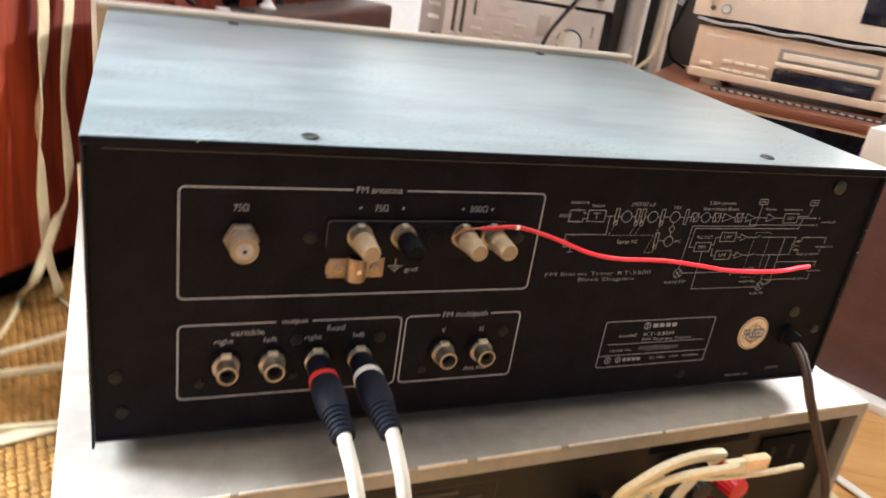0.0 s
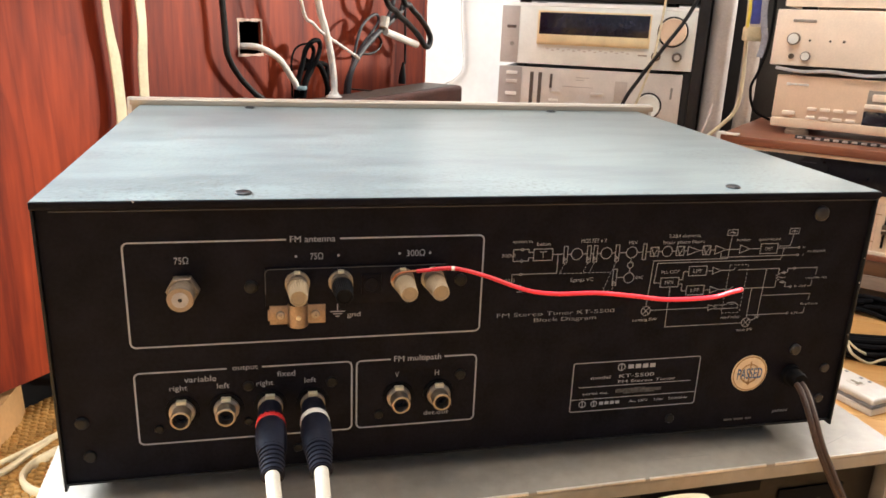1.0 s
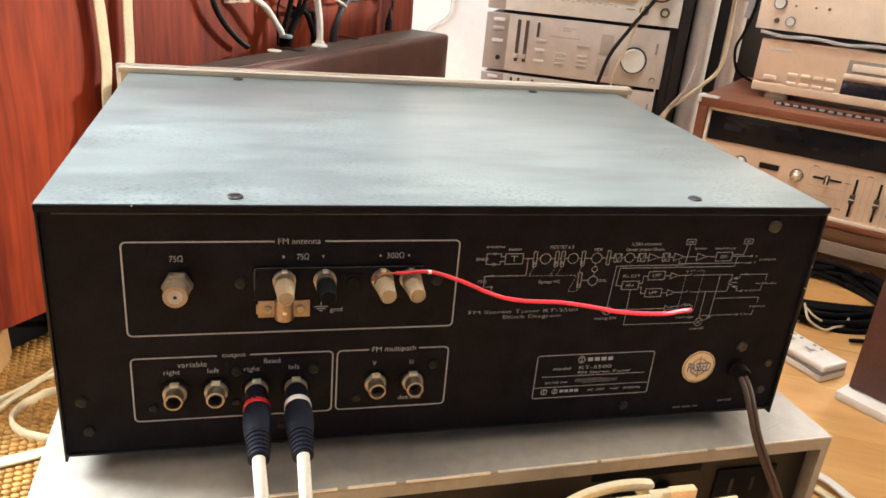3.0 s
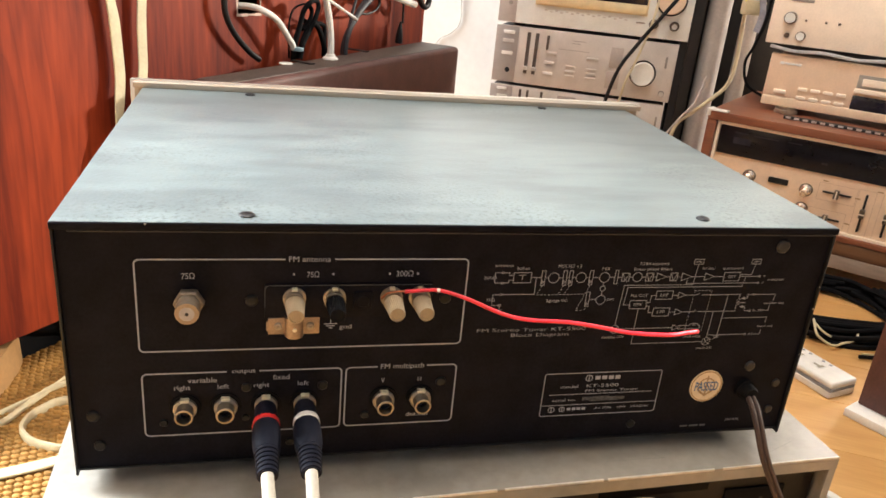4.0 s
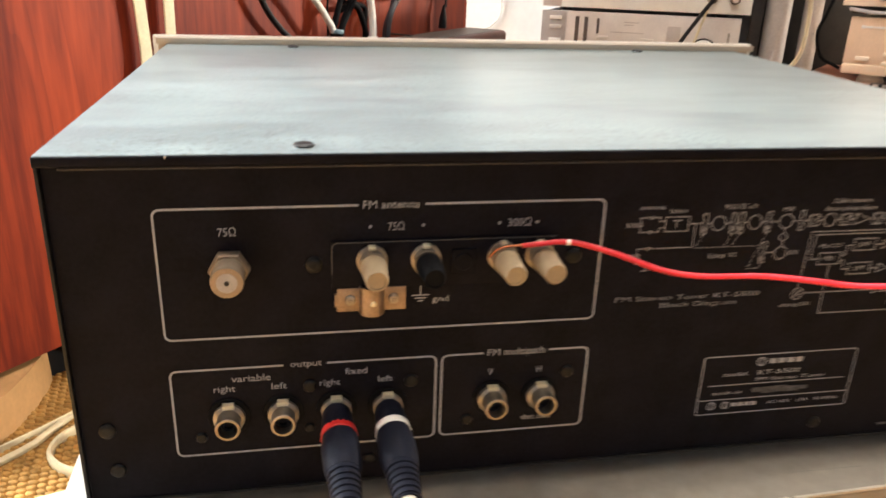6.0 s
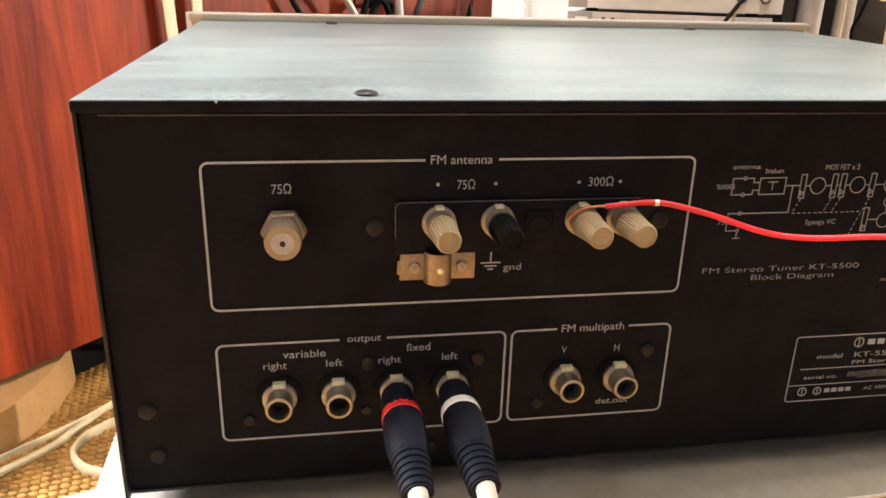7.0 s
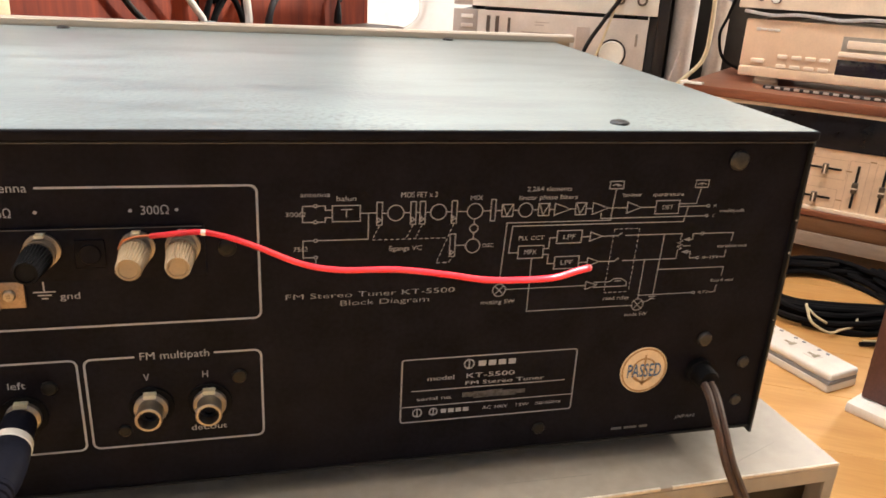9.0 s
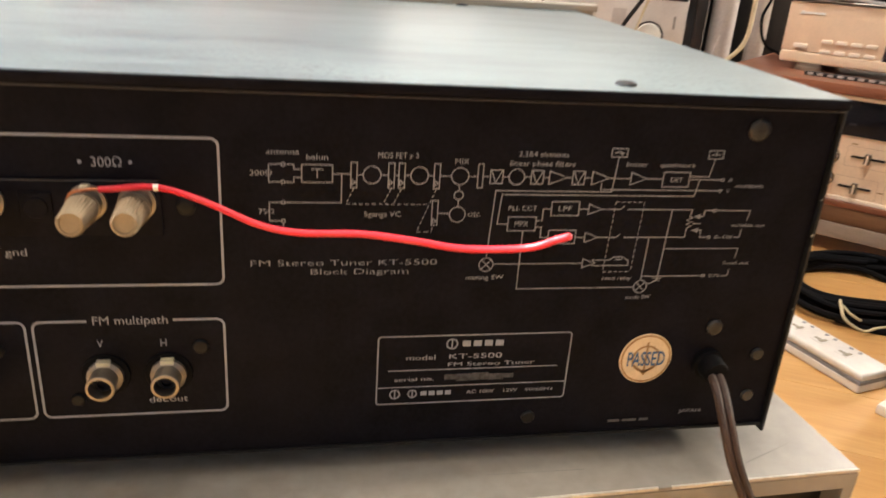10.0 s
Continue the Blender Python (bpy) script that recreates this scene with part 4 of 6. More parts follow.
# red aerial wire clamped under one ivory terminal
wire = thing("aerial_wire", pose(0.165, -0.008, 0.284), "red insulated aerial wire held by an ivory terminal", "wire")
WIRE = [(0.1685, -0.0083, 0.2853), (0.1725, -0.009, 0.2858), (0.186, -0.011, 0.287), (0.2, -0.018, 0.285), (0.216, -0.027, 0.281), (0.228, -0.034, 0.281), (0.245, -0.043, 0.284), (0.259, -0.051, 0.285), (0.271, -0.058, 0.2855), (0.285, -0.069, 0.29), (0.2905, -0.076, 0.295), (0.2925, -0.079, 0.297)]
part("insulation", tube(WIRE, 0.002, seg=12), REDWIRE, wire, shift=(0.165, -0.008, 0.284))
part("cut_end", lathem((0.2925, -0.079, 0.297), (0.4, -0.6, 0.4), [(0.00098, -0.0002), (0.0008, 0.0004), (0.0004, 0.0006)], 12), REDWIRE, wire, shift=(0.165, -0.008, 0.284))
part("bare_end", tube([(0.1575, -0.004, 0.2795), (0.160, -0.0065, 0.2835), (0.1655, -0.0075, 0.285), (0.1692, -0.0084, 0.2854)], 0.001, seg=8), COPPER, wire, shift=(0.165, -0.008, 0.284))
part("wire_mark", lathem((0.1855, -0.01095, 0.28695), (1, -0.1, 0.05), [(0.00108, -0.0008), (0.00108, 0.0008)], 14), WHITE, wire, shift=(0.165, -0.008, 0.284))

# ---------------------------------------------------------------- the amplifier under it
AB = (0.222, 0.15, 0.0)
amp = thing("silver_amplifier", Matrix.Translation((0.457, -0.022, 0)) @ pose(0, 0, 0, 0, 0, 1.7) @ Matrix.Translation((AB[0] - 0.457, AB[1] + 0.022, AB[2])), "silver-cased amplifier with dark back plate, under the tuner", "amplifier")


def ap(name, bm, mat, parent=amp, label="", smooth=True):
    return part(name, bm, mat, parent, label, smooth, shift=AB)


case = bmesh.new()
box(case, (-0.0115, -0.022, 0.169), (0.457, 0.425, 0.171), 0.0006)
box(case, (-0.0115, -0.022, 0.1618), (0.457, -0.0205, 0.169))
ap("top_cover", case, SILVERCASE, label="silver-grey painted top with folded edge")
for x0, x1 in ((-0.0115, -0.0105), (0.456, 0.457)):
    ap("side_cover", boxm((x0, -0.022, 0.012), (x1, 0.425, 0.169), 0.0003), SILVERCASE)
for x0, x1 in ((-0.0105, -0.0060), (0.4515, 0.456)):
    ap("side_lip", boxm((x0, -0.022, 0.012), (x1, -0.0205, 0.1618)), SILVERCASE)
back = ap("back_plate", boxm((-0.0060, -0.012, 0.014), (0.4515, -0.010, 0.168)), AMPBACK, label="dark brown back plate")
ap("chassis", boxm((0.0, -0.009, 0.014), (0.445, 0.423, 0.166)), BLACK)
ap("front_plate", boxm((-0.016, 0.426, 0.008), (0.462, 0.433, 0.172), 0.001), ALU)
for x, y in ((0.03, 0.02), (0.41, 0.02), (0.03, 0.38), (0.41, 0.38)):
    ap("foot", lathem((x, y, 0.014), (0, 0, -1), [(0.016, 0), (0.015, 0.014)], 18), BLACK)
rnd = random.Random(21)
worn = bmesh.new()
x = -0.0112
while x < 0.4565:
    step = rnd.uniform(0.012, 0.05)
    box(worn, (x, -0.0223, 0.1699 + rnd.uniform(0, 0.0004)), (min(x + step, 0.4568), -0.0214 + rnd.uniform(0, 0.0004), 0.1712))
    x += step + (rnd.uniform(0, 0.006) if rnd.random() < 0.4 else 0)
ap("worn_edge", worn, BAREEDGE, label="bright rubbed edge of the cover")
for (xa, ya), (xb, yb), w in (((0.1545, -0.019), (0.1505, 0.004), 0.0005), ((0.2155, -0.018), (0.2105, -0.004), 0.0004), ((0.034, -0.018), (0.058, -0.012), 0.0003), ((0.3, -0.006), (0.34, -0.0075), 0.0003), ((0.41, -0.012), (0.437, -0.002), 0.0003)):
    d = Vector((xb - xa, yb - ya, 0)).normalized()
    e = Vector((-d.y, d.x, 0)) * w / 2
    marks = bmesh.new()
    marks.faces.new([marks.verts.new(Vector(q) + k) for q, k in (((xa, ya, 0.1712), -e), ((xb, yb, 0.1712), -e), ((xb, yb, 0.1712), e), ((xa, ya, 0.1712), e))])
    ap("scratch", marks, SCRATCH)
pl = bmesh.new()
ribbon(pl, rounded(0.132, 0.108, 0.198, 0.147, 0.001), 0.0004, y=-0.0123, closed=True)
ap("type_plate_frame", pl, DIMPRINT, back, smooth=False)
for x0, x1, z, h in ((0.152, 0.176, 0.1425, 0.0024), (0.150, 0.19, 0.1375, 0.0018), (0.145, 0.185, 0.133, 0.0016)):
    ap("small_print_bar", bar(x0, x1, z, h, y=-0.0123), DIMPRINT, back)
ap("emblem", lathem((0.1475, -0.0122, 0.1425), (0, -1, 0), [(0.0022, 0), (0.0022, 0.0002)], 16), DIMPRINT, back)


def speaker_terminal(x, z, mat):
    t = ap("speaker_terminal", lathem((x, -0.012, z), (0, -1, -0.05), [(0.008, 0), (0.008, 0.003), (0.005, 0.0035), (0.005, 0.006)], 20), BLACK, back)
    ap("terminal_cap", lathem((x, -0.018, z), (0, -1, -0.05), [(0.0078, 0), (0.0082, 0.001), (0.0078, 0.014), (0.0068, 0.02), (0.003, 0.0205)], 32, 0.08), mat, t)


for x, z, m in ((0.347, 0.134, REDPOST), (0.318, 0.138, BLACK), (0.288, 0.12, REDPOST), (0.266, 0.115, BLACK), (0.347, 0.105, REDPOST), (0.318, 0.105, BLACK)):
    speaker_terminal(x, z, m)
out = ap("outlet", boxm((0.385, -0.0135, 0.118), (0.43, -0.012, 0.146), 0.001), SOOT, back)
for x in (0.396, 0.412):
    ap("outlet_slot", boxm((x, -0.0137, 0.127), (x + 0.0025, -0.0133, 0.138)), HOLE, out)
ap("cover_plate", boxm((0.296, -0.0128, 0.1475), (0.372, -0.012, 0.1585), 0.0004), SOOT, back)
for x in (0.05, 0.075, 0.1):
    ap("phono_socket", lathem((x, -0.012, 0.13), (0, -1, 0), [(0.006, 0), (0.005, 0.001), (0.0042, 0.008)], 18), NICKEL, back)
stand = thing("low_stand", pose(0.22, 0.16, FLOOR), "low dark wooden stand on the floor under the amplifier", "stand")
part("top", boxm((-0.2, -0.14, 0.042), (0.2, 0.16, 0.06), 0.001), REDDARK, stand)
for x in (-0.17, 0.17):
    part("side", boxm((x - 0.01, -0.13, 0), (x + 0.01, 0.15, 0.042)), REDDARK, stand)
# speaker cable knotted on the amplifier's back, its end wrapped in tape
spk = thing("speaker_cable", pose(0.3, -0.03, 0.15), "cream twin speaker cable looped and taped on the amplifier's back", "cable")
SO = (0.3, -0.03, 0.15)
part("loop", tube([(0.258, -0.035, 0.09), (0.251, -0.045, 0.125), (0.2525, -0.052, 0.154), (0.2575, -0.056, 0.1655), (0.268, -0.058, 0.1745), (0.281, -0.058, 0.1783), (0.293, -0.057, 0.1785), (0.304, -0.055, 0.1762), (0.3105, -0.052, 0.172), (0.309, -0.049, 0.166)], 0.0082, 0.0045, up=(0, -1, 0.25)), FLAT, spk, shift=SO)
part("loop", tube([(0.272, -0.035, 0.09), (0.262, -0.045, 0.13), (0.2625, -0.053, 0.155), (0.2695, -0.058, 0.1645), (0.279, -0.0605, 0.1695), (0.291, -0.0615, 0.1715), (0.303, -0.0615, 0.1715), (0.313, -0.061, 0.1722)], 0.0085, 0.0042, up=(0, -1, 0.25)), FLAT, spk, shift=SO)
part("loop", tube([(0.268, -0.054, 0.1665), (0.274, -0.052, 0.1625), (0.2795, -0.049, 0.155), (0.281, -0.045, 0.142), (0.279, -0.038, 0.11)], 0.006, 0.004, up=(0, -1, 0.25)), FLAT, spk, shift=SO)
part("cable_end", box(bmesh.new(), (0.306, -0.063, 0.1680), (0.3225, -0.0590, 0.1762), 0.0012, 3), FLAT, spk, shift=SO)
part("taped_end", box(bmesh.new(), (0.3185, -0.0635, 0.1682), (0.3345, -0.0585, 0.1768), 0.001, 3), TAPE, spk, "orange-brown paper tape", shift=SO)
part("tail", tube([(0.284, -0.057, 0.1685), (0.290, -0.058, 0.1662), (0.297, -0.059, 0.1652), (0.311, -0.06, 0.1645), (0.328, -0.06, 0.1637), (0.346, -0.06, 0.1635), (0.364, -0.06, 0.1645)], 0.0034), FLAT, spk, shift=SO)
part("white_core", tube([(0.2965, -0.055, 0.166), (0.295, -0.054, 0.161), (0.2925, -0.052, 0.152), (0.290, -0.046, 0.135), (0.29, -0.03, 0.13)], 0.0062, 0.0030, up=(0, -1, 0.2)), CABLEWHITE, spk, shift=SO)

# ---------------------------------------------------------------- the red cabinet and what hangs on it
YAW = 51.0
CAB = pose(0.45, 1.27, FLOOR, 0, 0, YAW)
cab = thing("wooden_cabinet", CAB, "large red-stained wooden cabinet, its back with a square cable hole", "cabinet")
CZ, SQ0, SQ1, SQZ0, SQZ1 = 0.052, -0.621, -0.571, 0.398, 0.446
cb = bmesh.new()
for lo, hi in (((-1.12, 0, CZ), (SQ0, 0.006, 1.36)), ((SQ1, 0, CZ), (-0.07, 0.006, 1.36)), ((SQ0, 0, CZ), (SQ1, 0.006, SQZ0)), ((SQ0, 0, SQZ1), (SQ1, 0.006, 1.36))):
    box(cb, lo, hi)
bmesh.ops.remove_doubles(cb, verts=cb.verts, dist=1e-6)
part("back_panel", cb, REDWOOD, cab, "red-brown veneered panel with wavy vertical grain", smooth=False)
rnd = random.Random(12)
edge = bmesh.new()
for (xa, za), (xb, zb) in zip(((SQ0, SQZ0), (SQ1, SQZ0), (SQ1, SQZ1), (SQ0, SQZ1)), ((SQ1, SQZ0), (SQ1, SQZ1), (SQ0, SQZ1), (SQ0, SQZ0))):
    for k in range(5):
        x0, z0, x1, z1 = xa + (xb - xa) * k / 5, za + (zb - za) * k / 5, xa + (xb - xa) * (k + 1) / 5, za + (zb - za) * (k + 1) / 5
        w = rnd.uniform(0.0009, 0.0024)
        box(edge, (min(x0, x1) - w, -0.0006 - 0.0002 * rnd.random(), min(z0, z1) - w), (max(x0, x1) + w, 0.001, max(z0, z1) + w))
part("hole_edge", edge, RAWEDGE, cab, "pale splintered edge of the cut hole")
# black board added for the shade under the cabinet; blocks light from behind
part("kick_board", boxm((-1.11, 0.03, 0), (-0.08, 0.045, CZ)), SOOT, cab)
inner = bmesh.new()
for lo, hi in (((-1.11, 0.36, CZ + 0.02), (-0.08, 0.368, 1.35)), ((-1.11, 0.008, 1.342), (-0.08, 0.36, 1.35))):
    box(inner, lo, hi)
part("inside", inner, HOLE, cab)
part("front_panel", boxm((-1.12, 0.37, CZ), (-0.07, 0.385, 1.36), 0.001), REDWOOD, cab)
part("top_panel", boxm((-1.135, 0.0, 1.3605), (-0.055, 0.385, 1.375), 0.001), REDWOOD, cab)
part("side_panel", boxm((-0.07, 0.002, CZ), (-0.055, 0.37, 1.36), 0.001), REDWOOD, cab)
part("side_panel", boxm((-1.135, 0.002, CZ), (-1.12, 0.37, 1.36), 0.001), REDWOOD, cab)
part("bottom_panel", boxm((-1.12, 0.019, CZ), (-0.07, 0.37, CZ + 0.015)), REDDARK, cab)
for x, y in ((-1.05, 0.1), (-0.2, 0.1), (-1.05, 0.3), (-0.2, 0.3)):
    part("foot", lathem((x, y, 0), (0, 0, 1), [(0.025, 0), (0.03, CZ)], 18), REDDARK, cab)
plinth = thing("curved_base", pose(-0.314, 0.5, FLOOR), "tan rounded wooden base on the mat under the cabinet", "base")
pb = bmesh.new()
foot = [(0.13 * math.cos(radians(a)), 0.12 * math.sin(radians(a)) if a > 0 else 0.2 * math.sin(radians(a))) for a in range(-90, 91, 10)] + [(-0.15, 0.12), (-0.15, -0.2)]
lo = [pb.verts.new((x, y, 0.004)) for x, y in foot]
hi = [pb.verts.new((x * 0.99, y * 0.99, 0.046)) for x, y in foot]
pb.faces.new(lo[::-1]), pb.faces.new(hi)
for k in range(len(foot)):
    pb.faces.new((lo[k], lo[(k + 1) % len(foot)], hi[(k + 1) % len(foot)], hi[k]))
part("base_body", pb, TANWOOD, plinth)


def on_cab(u, z, off=0.02):
    """World place at u along the cabinet's back, z up in the world, off metres in front of it."""
    a = radians(YAW)
    return (0.45 + u * math.cos(a) + off * math.sin(a), 1.27 + u * math.sin(a) - off * math.cos(a), z)


def cable(name, pts, w, mat, label, h=None, category="cable", group="", seg=10, up=(0, 0, 1), turns=None):
    c = Vector(pts[0])
    t = thing(name, Matrix.Translation(c), label, category, group)
    part("sheath", tube(pts, w, h, seg=seg, up=up, turns=turns), mat, t, shift=c)
    return t


NRM = (math.sin(radians(YAW)), -math.cos(radians(YAW)), 0)
# places along the cabinet's back, height and distance from it, with the flat cable's turn there
LEFT_FLAT = [(-0.85, 1.318, 0.012, 60), (-0.852, 0.8, 0.012, 40), (-0.851, 0.55, 0.012, 20), (-0.85, 0.42, 0.012, 25), (-0.847, 0.37, 0.012, 15), (-0.843, 0.34, 0.012, 0), (-0.841, 0.305, 0.012, 0), (-0.841, 0.275, 0.013, 0), (-0.846, 0.245, 0.015, 5), (-0.853, 0.215, 0.018, 30), (-0.864, 0.181, 0.023, 70), (-0.87, 0.151, 0.026, 60), (-0.872, 0.118, 0.029, 20), (-0.874, 0.086, 0.03, 0), (-0.873, 0.052, 0.03, 0), (-0.872, 0.017, 0.03, 10), (-0.866, -0.01, 0.03, 20), (-0.858, -0.04, 0.03, 0)]
RIGHT_FLAT = [(-0.79, 1.32, 0.01, 10), (-0.796, 0.8, 0.01, 0), (-0.798, 0.55, 0.01, 0), (-0.799, 0.42, 0.01, 0), (-0.8, 0.375, 0.012, 5), (-0.803, 0.34, 0.012, 0), (-0.804, 0.312, 0.012, 0), (-0.806, 0.28, 0.013, 0), (-0.817, 0.24, 0.017, 10), (-0.828, 0.208, 0.022, 25), (-0.836, 0.177, 0.028, 30), (-0.84, 0.145, 0.034, 10), (-0.843, 0.112, 0.038, 0), (-0.847, 0.079, 0.038, 40), (-0.857, 0.061, 0.038, 30), (-0.866, 0.051, 0.038, 0), (-0.883, 0.022, 0.038, 0), (-0.9, -0.006, 0.038, 0)]
cable("flat_cable", [on_cab(-0.85, 1.32, -0.1)] + [on_cab(u, z, off) for u, z, off, _ in LEFT_FLAT] + [(-0.07, 0.61, -0.0565), (-0.05, 0.57, -0.0565), (-0.02, 0.53, -0.0565)], 0.0155, FLAT, "yellowed flat cable hanging down the cabinet's back", 0.0026, group="flat cables", up=NRM, turns=[0] + [a for _, _, _, a in LEFT_FLAT] + [0, 0, 0])
cable("flat_cable", [on_cab(-0.79, 1.32, -0.1)] + [on_cab(u, z, off) for u, z, off, _ in RIGHT_FLAT] + [(-0.106, 0.588, -0.045), (-0.11, 0.56, -0.0545), (-0.12, 0.505, -0.0565), (-0.15, 0.44, -0.0565), (-0.26, 0.33, -0.0565)], 0.0145, FLAT, "yellowed flat cable hanging down the cabinet's back", 0.0026, group="flat cables", up=NRM, turns=[0] + [a for _, _, _, a in RIGHT_FLAT] + [0, 0, 0, 0, 0])
K = 1.075


def down(x, y):
    """Carries a place read a little above the floor down onto it, along the sight line."""
    return (0.1 + (x - 0.1) * K, -0.352 + (y + 0.352) * K, FLOOR + 0.007)


cable("flat_cable", [down(x, y) for x, y in ((-0.02, 0.46), (-0.112, 0.407), (-0.129, 0.387), (-0.141, 0.362), (-0.154, 0.338), (-0.2, 0.29))], 0.008, FLAT, "yellowed flat cable lying on the mat", 0.005, group="flat cables")
cable("flat_cable", [down(x, y) for x, y in ((-0.03, 0.385), (-0.101, 0.374), (-0.118, 0.363), (-0.129, 0.347), (-0.131, 0.326), (-0.119, 0.307), (-0.101, 0.296), (-0.083, 0.291), (-0.02, 0.29))], 0.0055, FLAT, "yellowed flat cable lying in a loop on the mat", 0.011, group="flat cables")
cable("flat_cable", [down(x, y) for x, y in ((-0.01, 0.3), (-0.079, 0.277), (-0.106, 0.267), (-0.131, 0.259), (-0.22, 0.23))], 0.015, FLAT, "wide yellowed flat cable lying on the mat", 0.004, group="flat cables")

# cables at the back of the cabinet
def run(name, uz, off, w, mat, label, category="cable", group="", lift=0.0):
    return cable(name, [on_cab(u, z, off + lift * k) for k, (u, z) in enumerate(uz)], w, mat, label, category=category, group=group)


run("black_cable", [(-0.7, 1.32), (-0.684, 0.7), (-0.676, 0.5), (-0.668, 0.4), (-0.666, 0.371), (-0.663, 0.342), (-0.645, 0.315), (-0.616, 0.29), (-0.594, 0.277)], 0.017, 0.0085, BLACK, "thick black cable hanging down the cabinet's back")
cable("white_cable", [on_cab(-0.618, 0.347, -0.035), on_cab(-0.607, 0.350, -0.008), on_cab(-0.604, 0.3505, 0.012), on_cab(-0.598, 0.347, 0.026), on_cab(-0.577, 0.336, 0.032), on_cab(-0.561, 0.322, 0.033), on_cab(-0.547, 0.307, 0.033), on_cab(-0.538, 0.298, 0.033), on_cab(-0.534, 0.2905, 0.033)], 0.0092, WHITE, "thick white cable coming out of the square hole")
tie = thing("cable_tie", Matrix.Translation(on_cab(-0.528, 0.2915, 0.036)), "pale blue tie round the bundled cables", "cable tie")
part("band", lathem((0, 0, -0.004), (0, 0, 1), [(0.0086, 0), (0.0091, 0.001), (0.0091, 0.0045), (0.0086, 0.0055)], 20), PALETIE, tie)
TANGLE = "tangled black cable in the bundle behind the box"
run("black_cable", [(-0.531, 0.272), (-0.531, 0.288), (-0.526, 0.304), (-0.518, 0.327), (-0.512, 0.345), (-0.498, 0.357), (-0.483, 0.359), (-0.479, 0.350), (-0.488, 0.333), (-0.503, 0.317), (-0.520, 0.298), (-0.528, 0.276)], 0.03, 0.0075, SOOT, TANGLE, group="tangled cables", lift=0.001)
run("black_cable", [(-0.530, 0.274), (-0.526, 0.300), (-0.515, 0.325), (-0.508, 0.345), (-0.496, 0.351), (-0.489, 0.343), (-0.498, 0.325), (-0.514, 0.302), (-0.529, 0.276)], 0.027, 0.0065, SOOT, TANGLE, group="tangled cables", lift=0.001)
run("black_cable", [(-0.531, 0.275), (-0.533, 0.303), (-0.534, 0.327), (-0.529, 0.343), (-0.517, 0.351), (-0.5, 0.354), (-0.487, 0.352)], 0.022, 0.003, SOOT, TANGLE, group="tangled cables", lift=0.001)
run("black_cable", [(-0.512, 0.318), (-0.49, 0.326), (-0.474, 0.321), (-0.464, 0.307), (-0.457, 0.290), (-0.452, 0.272)], 0.03, 0.0085, SOOT, TANGLE, group="tangled cables", lift=0.001)
run("black_cable", [(-0.5, 0.33), (-0.481, 0.324), (-0.462, 0.324), (-0.447, 0.318), (-0.448, 0.3), (-0.45, 0.272)], 0.024, 0.0075, SOOT, TANGLE, group="tangled cables", lift=0.001)
run("white_cable", [(-0.6, 1.32), (-0.575, 0.8), (-0.543, 0.53), (-0.515, 0.416), (-0.500, 0.381), (-0.488, 0.352), (-0.480, 0.324), (-0.476, 0.298), (-0.476, 0.277)], 0.06, 0.0105, WHITE, "thick white cable standing in a collar on the box")
run("grey_cable", [(-0.16, 1.32), (-0.19, 0.6), (-0.232, 0.43), (-0.262, 0.40), (-0.3, 0.381), (-0.33, 0.367), (-0.366, 0.346), (-0.395, 0.322), (-0.409, 0.300), (-0.414, 0.272)], 0.045, 0.0098, BLUEGREY, "dark blue-grey cable hanging behind the box", group="tangled cables")
run("grey_cable", [(-0.18, 1.32), (-0.21, 0.65), (-0.25, 0.44), (-0.285, 0.385), (-0.322, 0.360), (-0.36, 0.338), (-0.388, 0.312), (-0.402, 0.290), (-0.405, 0.272)], 0.035, 0.0085, BLUEGREY, "dark blue-grey cable hanging behind the box", group="tangled cables")
run("grey_cable", [(-0.395, 0.318), (-0.382, 0.352), (-0.366, 0.380), (-0.34, 0.396), (-0.318, 0.400), (-0.314, 0.388), (-0.335, 0.370), (-0.366, 0.348), (-0.392, 0.318)], 0.04, 0.0052, BLUEGREY, "dark looped cable standing behind the box", group="tangled cables")
run("black_cable", [(-0.38, 0.332), (-0.352, 0.336), (-0.325, 0.335), (-0.298, 0.341), (-0.286, 0.354), (-0.3, 0.366), (-0.325, 0.368)], 0.03, 0.0045, BLACK, "thin black cable looped on the cabinet's back", group="tangled cables")
run("thin_lead", [(-0.62, 1.32), (-0.59, 0.6), (-0.556, 0.415), (-0.527, 0.384), (-0.500, 0.369), (-0.474, 0.359), (-0.438, 0.345), (-0.418, 0.337)], 0.06, 0.0045, WHITE, "thin white lead with a grey tip in the bundle")
run("lead_tip", [(-0.418, 0.337), (-0.405, 0.331)], 0.06, 0.0058, GREYPOLE, "grey plug tip of the thin white lead", category="plug")
run("black_cable", [(-0.2, 1.32), (-0.192, 0.7), (-0.186, 0.426), (-0.183, 0.367), (-0.181, 0.312)], 0.02, 0.004, BLACK, "thin dark cable hanging down to a plug")
plug = thing("black_plug", Matrix.Translation(on_cab(-0.192, 0.276, 0.02)), "black plug hanging on the cabinet's back", "plug")
part("plug_body", lathem((0, 0, 0), (0.06, 0.06, 1), [(0.0065, 0), (0.0072, 0.003), (0.0066, 0.016), (0.0048, 0.026), (0.003, 0.034), (0.0022, 0.04)], 18), BLACK, plug)
run("white_plug", [(-0.305, 0.373), (-0.29, 0.3695), (-0.26, 0.3635), (-0.225, 0.356), (-0.193, 0.350)], 0.05, 0.0125, WHITE, "white moulded plug at the end of a cable", category="plug")
